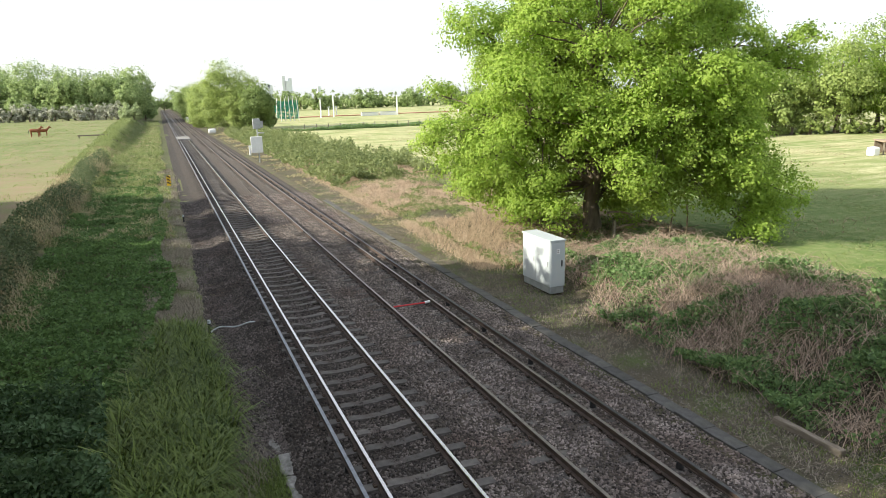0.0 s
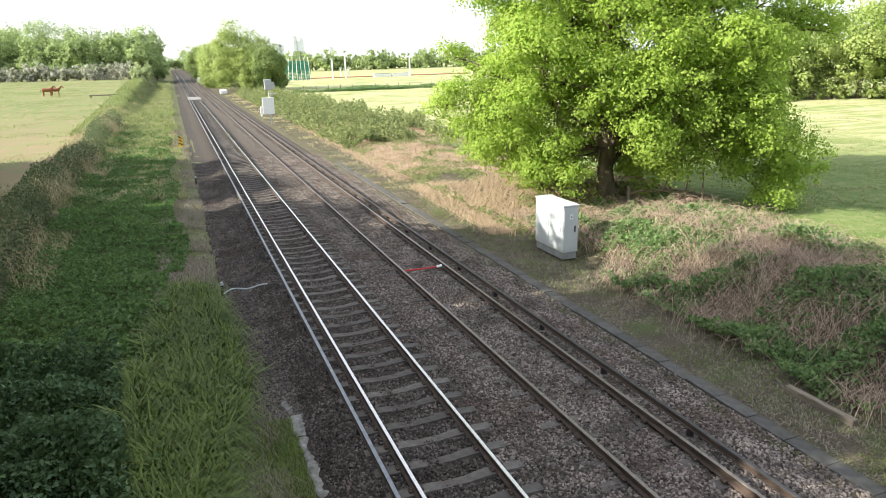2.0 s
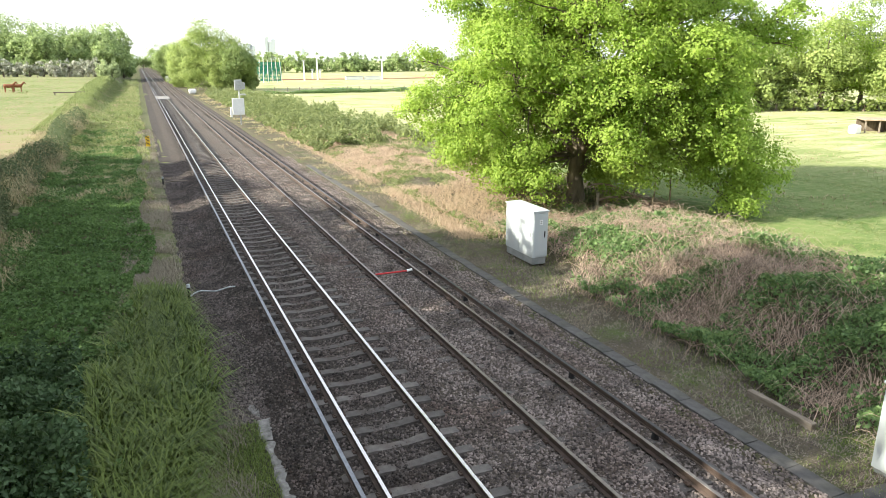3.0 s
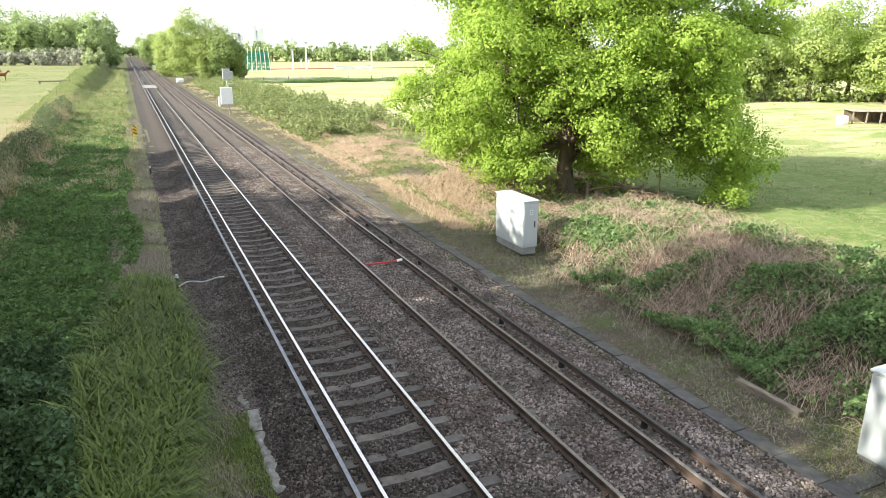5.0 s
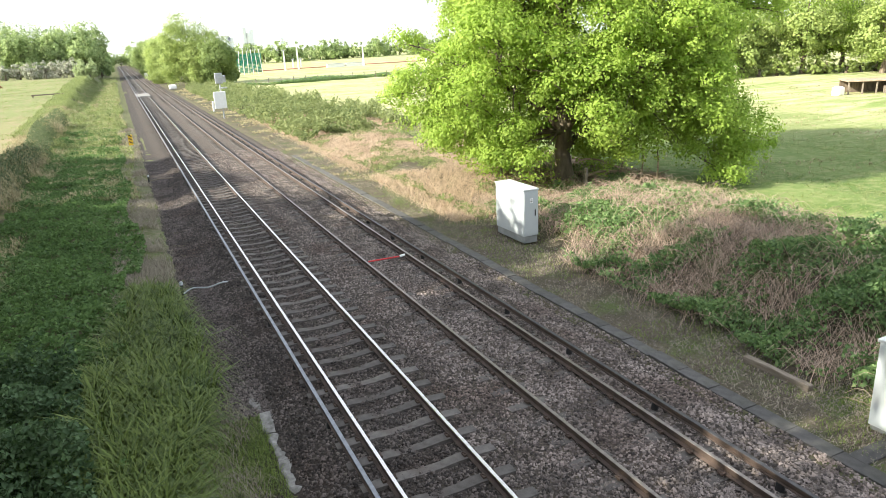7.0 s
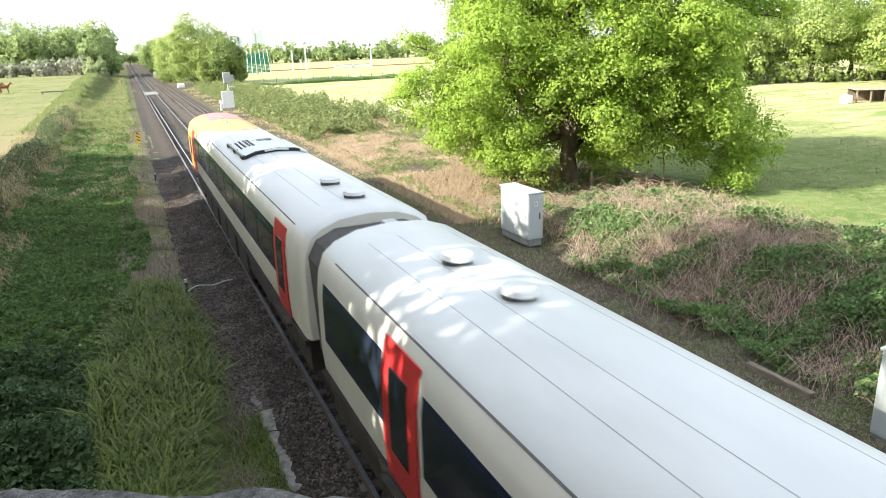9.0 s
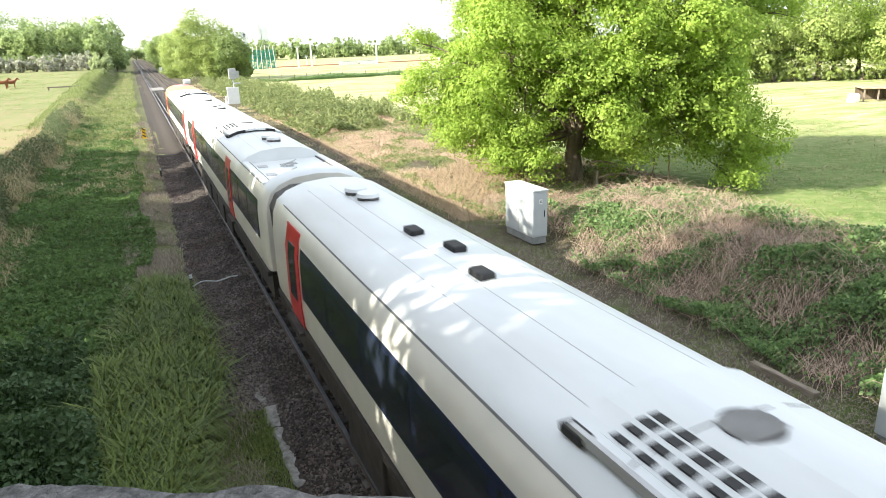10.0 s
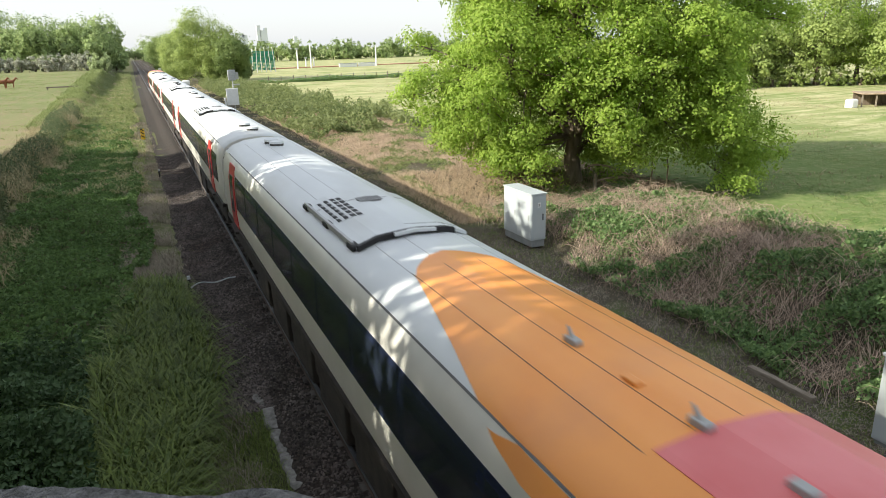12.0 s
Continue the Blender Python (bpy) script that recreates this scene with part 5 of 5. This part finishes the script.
cable("cable", [(-3.0 + 1.45 * k / 12, 21.3 + 0.12 * math.sin(k * 0.5) + 0.02 * k, -0.30 + 0.07 * min(k, 5) / 5 + 0.05 * math.sin(k * 0.8)) for k in range(13)], 0.022, "case", "thick pale cable lying from a post to the rail")
cable("cable", [(-3.0 + 1.3 * k / 12, 43.3 + 0.1 * math.sin(k * 0.5), -0.28 + 0.06 * min(k, 5) / 5) for k in range(13)], 0.03, "timber", "cable lying from a post to the rail")


def yellow_sign():
    root = tagged(new("warning_marker"), "yellow and black striped marker board on a short post", "sign")
    root.location = (-3.62, 61.4, float(height(-3.62, 61.4)))
    part("post", boxed(-0.04, 0.04, 0.02, 0.08, 0, 0.9), "steel", root)
    b = part("board", boxed(-0.16, 0.16, -0.02, 0.02, 0.25, 1.12), "yellow", root)
    for k in range(3):
        bm = boxed(-0.15, 0.15, -0.026, -0.02, -0.045, 0.045)
        bmesh.ops.transform(bm, matrix=Matrix.Translation((0, 0, 0.5 + 0.27 * k)) @ Matrix.Rotation(radians(35), 4, "Y"), verts=bm.verts)
        part("stripe", bm, "dark", b)


yellow_sign()
bm = rod(bmesh.new(), (2.74, 20.3, -0.04), (3.86, 20.14, 0.0), 0.028, seg=10)
bar = tagged(part("red_rod", bm, "redpaint"), "red insulated rod with a white end lying across the track", "rod")
bm = rod(bmesh.new(), (3.80, 20.149, 0.0), (3.98, 20.125, 0.03), 0.045, seg=10)
part("end", bm, "whitebox", bar, "white end")

# the old timber and the stake
bm = boxed(7.70, 7.86, 7.9, 9.5, -0.30, -0.14, bevel=0.02)
bmesh.ops.subdivide_edges(bm, edges=bm.edges[:], cuts=2, use_grid_fill=True)
for v in bm.verts:
    v.co += Vector((noise.noise(v.co * 4), 0, noise.noise(v.co * 5))) * 0.03
tagged(part("old_timber", bm, "timber"), "weathered timber lying on the verge", "timber")
z = float(height(14.7, 24.6))
tagged(part("fence_stake", boxed(14.64, 14.76, 24.5, 24.62, z - 0.1, z + 1.15, bevel=0.015), "timber"), "short wooden fence stake under the oak", "post")
for a, b in (((15.2, 25.2, 0.3), (19.2, 24.0, 0.25)), ((15.0, 25.5, 1.0), (18.2, 24.6, 0.3))):
    pts = [np.array(a) + (np.array(b) - np.array(a)) * k / 7 + np.array([0, 0.12 * math.sin(k), 0.15 * math.sin(k * 0.9) + 0.2]) for k in range(8)]
    v, f = tube(pts, np.linspace(0.06, 0.015, 8), 7)
    tagged(new("fallen_branch", mesh_of("fallen_branch", v, f, "twig", True)), "bare fallen branch under the oak", "branch")

# thin saplings under the oak
for x, y, h in ((17.6, 24.2, 2.6), (18.3, 23.9, 3.2), (17.0, 25.0, 2.2), (12.6, 25.6, 1.9), (13.3, 24.9, 1.6)):
    z = float(height(x, y))
    pts = [(x + 0.12 * math.sin(k + x), y + 0.08 * k * math.cos(x), z - 0.1 + h * k / 6) for k in range(7)]
    root = tagged(new("sapling"), "thin bare sapling under the oak", "sapling", group="saplings under the oak")
    v, f = tube(pts, np.linspace(0.05, 0.012, 7), 6)
    put("stem", mesh_of("stem", v, f, "twig", True), root)
    p = np.array(pts)[rng.integers(3, 7, 60)] + rng.normal(0, 0.22, (60, 3))
    v, f = leaf_cards(p, 0.14)
    put("leaves", mesh_of("leaves", v, f, "oak"), root)

# pale slabs along the cess
for k, (x, y, w, l) in enumerate(((-2.18, 13.55, 0.10, 0.9), (-2.15, 12.6, 0.14, 0.95), (-2.10, 11.6, 0.15, 1.0), (-2.06, 10.55, 0.17, 1.05), (-2.0, 9.4, 0.19, 1.2), (-1.96, 8.1, 0.19, 1.3))):
    bm = boxed(x - w, x + w, y - l / 2, y + l / 2, -0.56, -0.43 + 0.012 * (k % 2))
    bmesh.ops.subdivide_edges(bm, edges=bm.edges[:], cuts=14, use_grid_fill=True)
    for v in bm.verts:
        q = v.co * 3.1
        edge = abs(v.co.x - x) / w
        v.co += Vector((noise.noise(q * 0.7) * 0.13 * edge, noise.noise(q) * 0.04, noise.noise(q * 2) * 0.02 - 0.05 * max(0, edge - 0.75)))
    tagged(part("concrete_slab", bm, "pale"), "broken pale concrete slab at the ballast edge", "slab", group="slabs along the cess")

# ---- far things ----
bm = boxed(-1.2, 1.2, 136, 147, -0.2, 0.012)
tagged(part("crossing_boards", bm, "pale"), "pale boards between the rails far down the line", "crossing", kind="structure")
tagged(part("white_sack", boxed(6.0, 7.6, 160.6, 161.8, -0.3, 0.75, bevel=0.3), "whitebox"), "white bulk sack standing beside the line", "sack")
tagged(part("white_case", boxed(4.9, 5.9, 262, 262.6, -0.3, 1.4, bevel=0.05), "whitebox"), "white case beside the line far off", "case")


def horse(x, y, turn, scale):
    """A standing horse: barrel, neck, head, legs and tail."""
    root = tagged(new("horse"), "chestnut horse standing in the pasture", "horse", group="horses")
    root.matrix_world = pose(x, y, float(height(x, y)), 0, 0, turn) @ Matrix.Scale(scale, 4)
    v, f = tube([(-0.85, 0, 1.18), (-0.75, 0, 1.2), (-0.4, 0, 1.18), (0, 0, 1.12), (0.4, 0, 1.15), (0.7, 0, 1.2), (0.82, 0, 1.22)], [0.05, 0.27, 0.32, 0.33, 0.31, 0.25, 0.05], 12)
    put("barrel", mesh_of("barrel", v, f, "horse", True), root)
    v, f = tube([(0.6, 0, 1.25), (0.9, 0, 1.5), (1.1, 0, 1.75)], [0.24, 0.17, 0.12], 10)
    put("neck", mesh_of("neck", v, f, "horse", True), root)
    v, f = tube([(1.0, 0, 1.86), (1.12, 0, 1.82), (1.35, 0, 1.62), (1.5, 0, 1.5)], [0.05, 0.13, 0.10, 0.05], 9)
    put("head", mesh_of("head", v, f, "horse", True), root)
    for lx, ly in ((0.55, 0.15), (0.5, -0.15), (-0.6, 0.15), (-0.68, -0.15)):
        v, f = tube([(lx, ly, 1.05), (lx + 0.03, ly, 0.55), (lx, ly, 0.05), (lx + 0.03, ly, 0.0)], [0.13, 0.07, 0.05, 0.06], 8)
        put("leg", mesh_of("leg", v, f, "horse", True), root)
    v, f = tube([(-0.85, 0, 1.3), (-1.0, 0, 1.1), (-1.02, 0, 0.6)], [0.05, 0.07, 0.02], 6)
    put("tail", mesh_of("tail", v, f, "dark", True), root)
    return root


horse(-24.1, 137, 2, 0.95)
horse(-23.1, 139, 8, 0.9)


def feed_trough(x, y):
    root = tagged(new("feed_trough"), "long low timber trough in the pasture", "trough")
    root.location = (x, y, float(height(x, y)))
    part("rail", boxed(-2.3, 2.3, -0.15, 0.15, 0.35, 0.55), "timber", root)
    for k in (-2.1, 2.1):
        part("leg", boxed(k - 0.08, k + 0.08, -0.12, 0.12, -0.1, 0.36), "timber", root)


feed_trough(-14.4, 128)


def pole(x, y, tall, head=True):
    root = tagged(new("floodlight_pole"), "slim pale floodlight pole at the sports ground", "pole", group="floodlight poles")
    root.location = (x, y, float(height(x, y)))
    part("mast", rod(bmesh.new(), (0, 0, -0.1), (0, 0, tall), 0.28, 0.2), "whitebox", root)
    if head:
        part("lamp_head", boxed(-0.5, 0.5, -0.3, 0.3, tall - 0.3, tall + 0.2, bevel=0.05), "steel", root)


pole(53.7, 240, 7.6, False), pole(75.8, 235, 7.0, False), pole(48.6, 238, 6.6), pole(100, 235, 4.0), pole(57.0, 262, 3.2), pole(60.0, 262, 3.2)


def net_cage(x, y):
    root = tagged(new("throwing_cage"), "green netting cage on leaning white posts", "cage")
    root.location = (x, y, 0)
    for k in range(6):
        a = -3.4 + 1.4 * k
        part("post", rod(bmesh.new(), (a, -0.2 * (k % 2), -0.1), (a + 0.5 - 0.2 * k, 0, 7.0 + 0.4 * (k % 2)), 0.13, 0.1), "whitebox", root)
    bm = bmesh.new()
    for k in range(20):
        a = -3.4 + 7.0 * k / 19
        box(bm, a - 0.1, a + 0.1, 0.25, 0.3, 0.6, 6.2)
    for k in range(14):
        box(bm, -3.4, 3.6, 0.31, 0.36, 0.6 + 0.42 * k, 0.76 + 0.42 * k)
    part("net", bm, "net", root, "green netting")
    bm = bmesh.new()
    for k in range(4):
        box(bm, -6.4 + 0.75 * k, -5.75 + 0.75 * k, 0.3, 0.38, 2.6, 5.0)
    part("screen", bm, "net", root, "green screen")
    part("hut", boxed(-6.2, -4.2, 0.4, 2.4, -0.1, 2.4, bevel=0.05), "whitebox", root, "pale hut")


net_cage(33.5, 218)
tagged(part("running_track", boxed(40, 150, 246, 250, -0.2, 0.3), "redtrack"), "red running track across the sports ground", "track", kind="structure")
for x in (66.5, 73.5):
    root = tagged(new("dugout"), "long low white shelter at the sports ground", "shelter", group="sports shelters")
    root.location = (x, 238, -0.1)
    part("body", boxed(-3.2, 3.2, 0, 1.2, 0, 1.25, bevel=0.1), "whitebox", root)
    part("roof", boxed(-3.3, 3.3, -0.1, 1.3, 1.25, 1.4, bevel=0.05), "steel", root)

# field fence with a hedge bottom
fence = tagged(new("field_fence"), "post and wire fence with dark posts across the field", "fence")
POST = bpy.data.meshes.new("post")
_b = boxed(-0.07, 0.07, -0.07, 0.07, -0.1, 1.35)
_b.to_mesh(POST)
_b.free()
POST.materials.append(M["timber"])
for k in range(40):
    put("post", POST, fence, (22 + 2.6 * k, 146 - 0.05 * k, 0))
for zz in (0.5, 0.9, 1.25):
    part("wire", boxed(22, 124, 145.0, 145.03, zz, zz + 0.03), "steel", fence)
x, y = spread(30000, 20, 125, 144.5, 149, lambda x, y: wave(x, y, 3, 1) > -0.7)
p = on_ground(x, y)
p[:, 2] += rng.uniform(0, 0.9, len(x)) * (0.7 + 0.4 * wave(x, y, 4, 2))
v, f = leaf_cards(p, 0.3, 0.3)
plants("fence_weeds", v, f, "bramble", "weeds along the field fence", "weeds")
fence2 = tagged(new("paddock_fence"), "timber fence posts before the hawthorn hedge", "fence")
for k in range(18):
    put("post", POST, fence2, (-13 - 4 * k, 213 + 1.2 * k, float(height(-13 - 4 * k, 213 + 1.2 * k))))


def shed():
    x, y = 60.5, 43.5
    root = tagged(new("field_shelter"), "low tumbledown wooden field shelter with a sagging roof", "shed")
    root.matrix_world = pose(x, y, float(height(x, y)), 0, 0, -38)
    part("roof", boxed(-1.0, 5.5, -1.4, 1.6, 1.15, 1.27, bevel=0.02), "twig", root, "pale sagging roof")
    for k in range(6):
        part("post", boxed(-0.9 + 1.2 * k, -0.78 + 1.2 * k, -1.25, -1.13, -0.1, 1.15), "timber", root)
    part("back_wall", boxed(-0.9, 5.4, 1.35, 1.45, -0.1, 1.15), "bark", root)
    part("partition", boxed(2.2, 5.3, -1.1, -1.0, 0, 0.7), "timber", root)


shed()
tagged(part("white_barrel", boxed(57.6, 58.6, 43.0, 43.8, -0.1, 0.8, bevel=0.2), "whitebox"), "white tub beside the field shelter", "tub")

for x, w, h in ((258, 14, 46), (266, 12, 42), (301, 9, 64), (309, 10, 52), (318, 8, 58), (392, 8, 36)):
    root = tagged(new("tower_block"), "pale tower block on the skyline", "tower", group="towers on the skyline")
    root.location = (x, 1800, -5)
    part("wall", boxed(-w / 2, w / 2, 0, w, 0, h + 5), "tower", root)
    for k in range(7):
        part("window_strip", boxed(-w / 2 + 1, w / 2 - 1, -0.3, 0.0, 8 + k * (h - 8) / 7, 9.6 + k * (h - 8) / 7), "tower", root)


# ---- what moves ----
def motions():
    front = lambda t: 36.38 + 29.53 * (t - 9.0)
    walk(TRAIN, [(t, pose(0, front(t), 0)) for t in (0.0, 4.0, 8.0, 10.0, 12.0)])


motions()
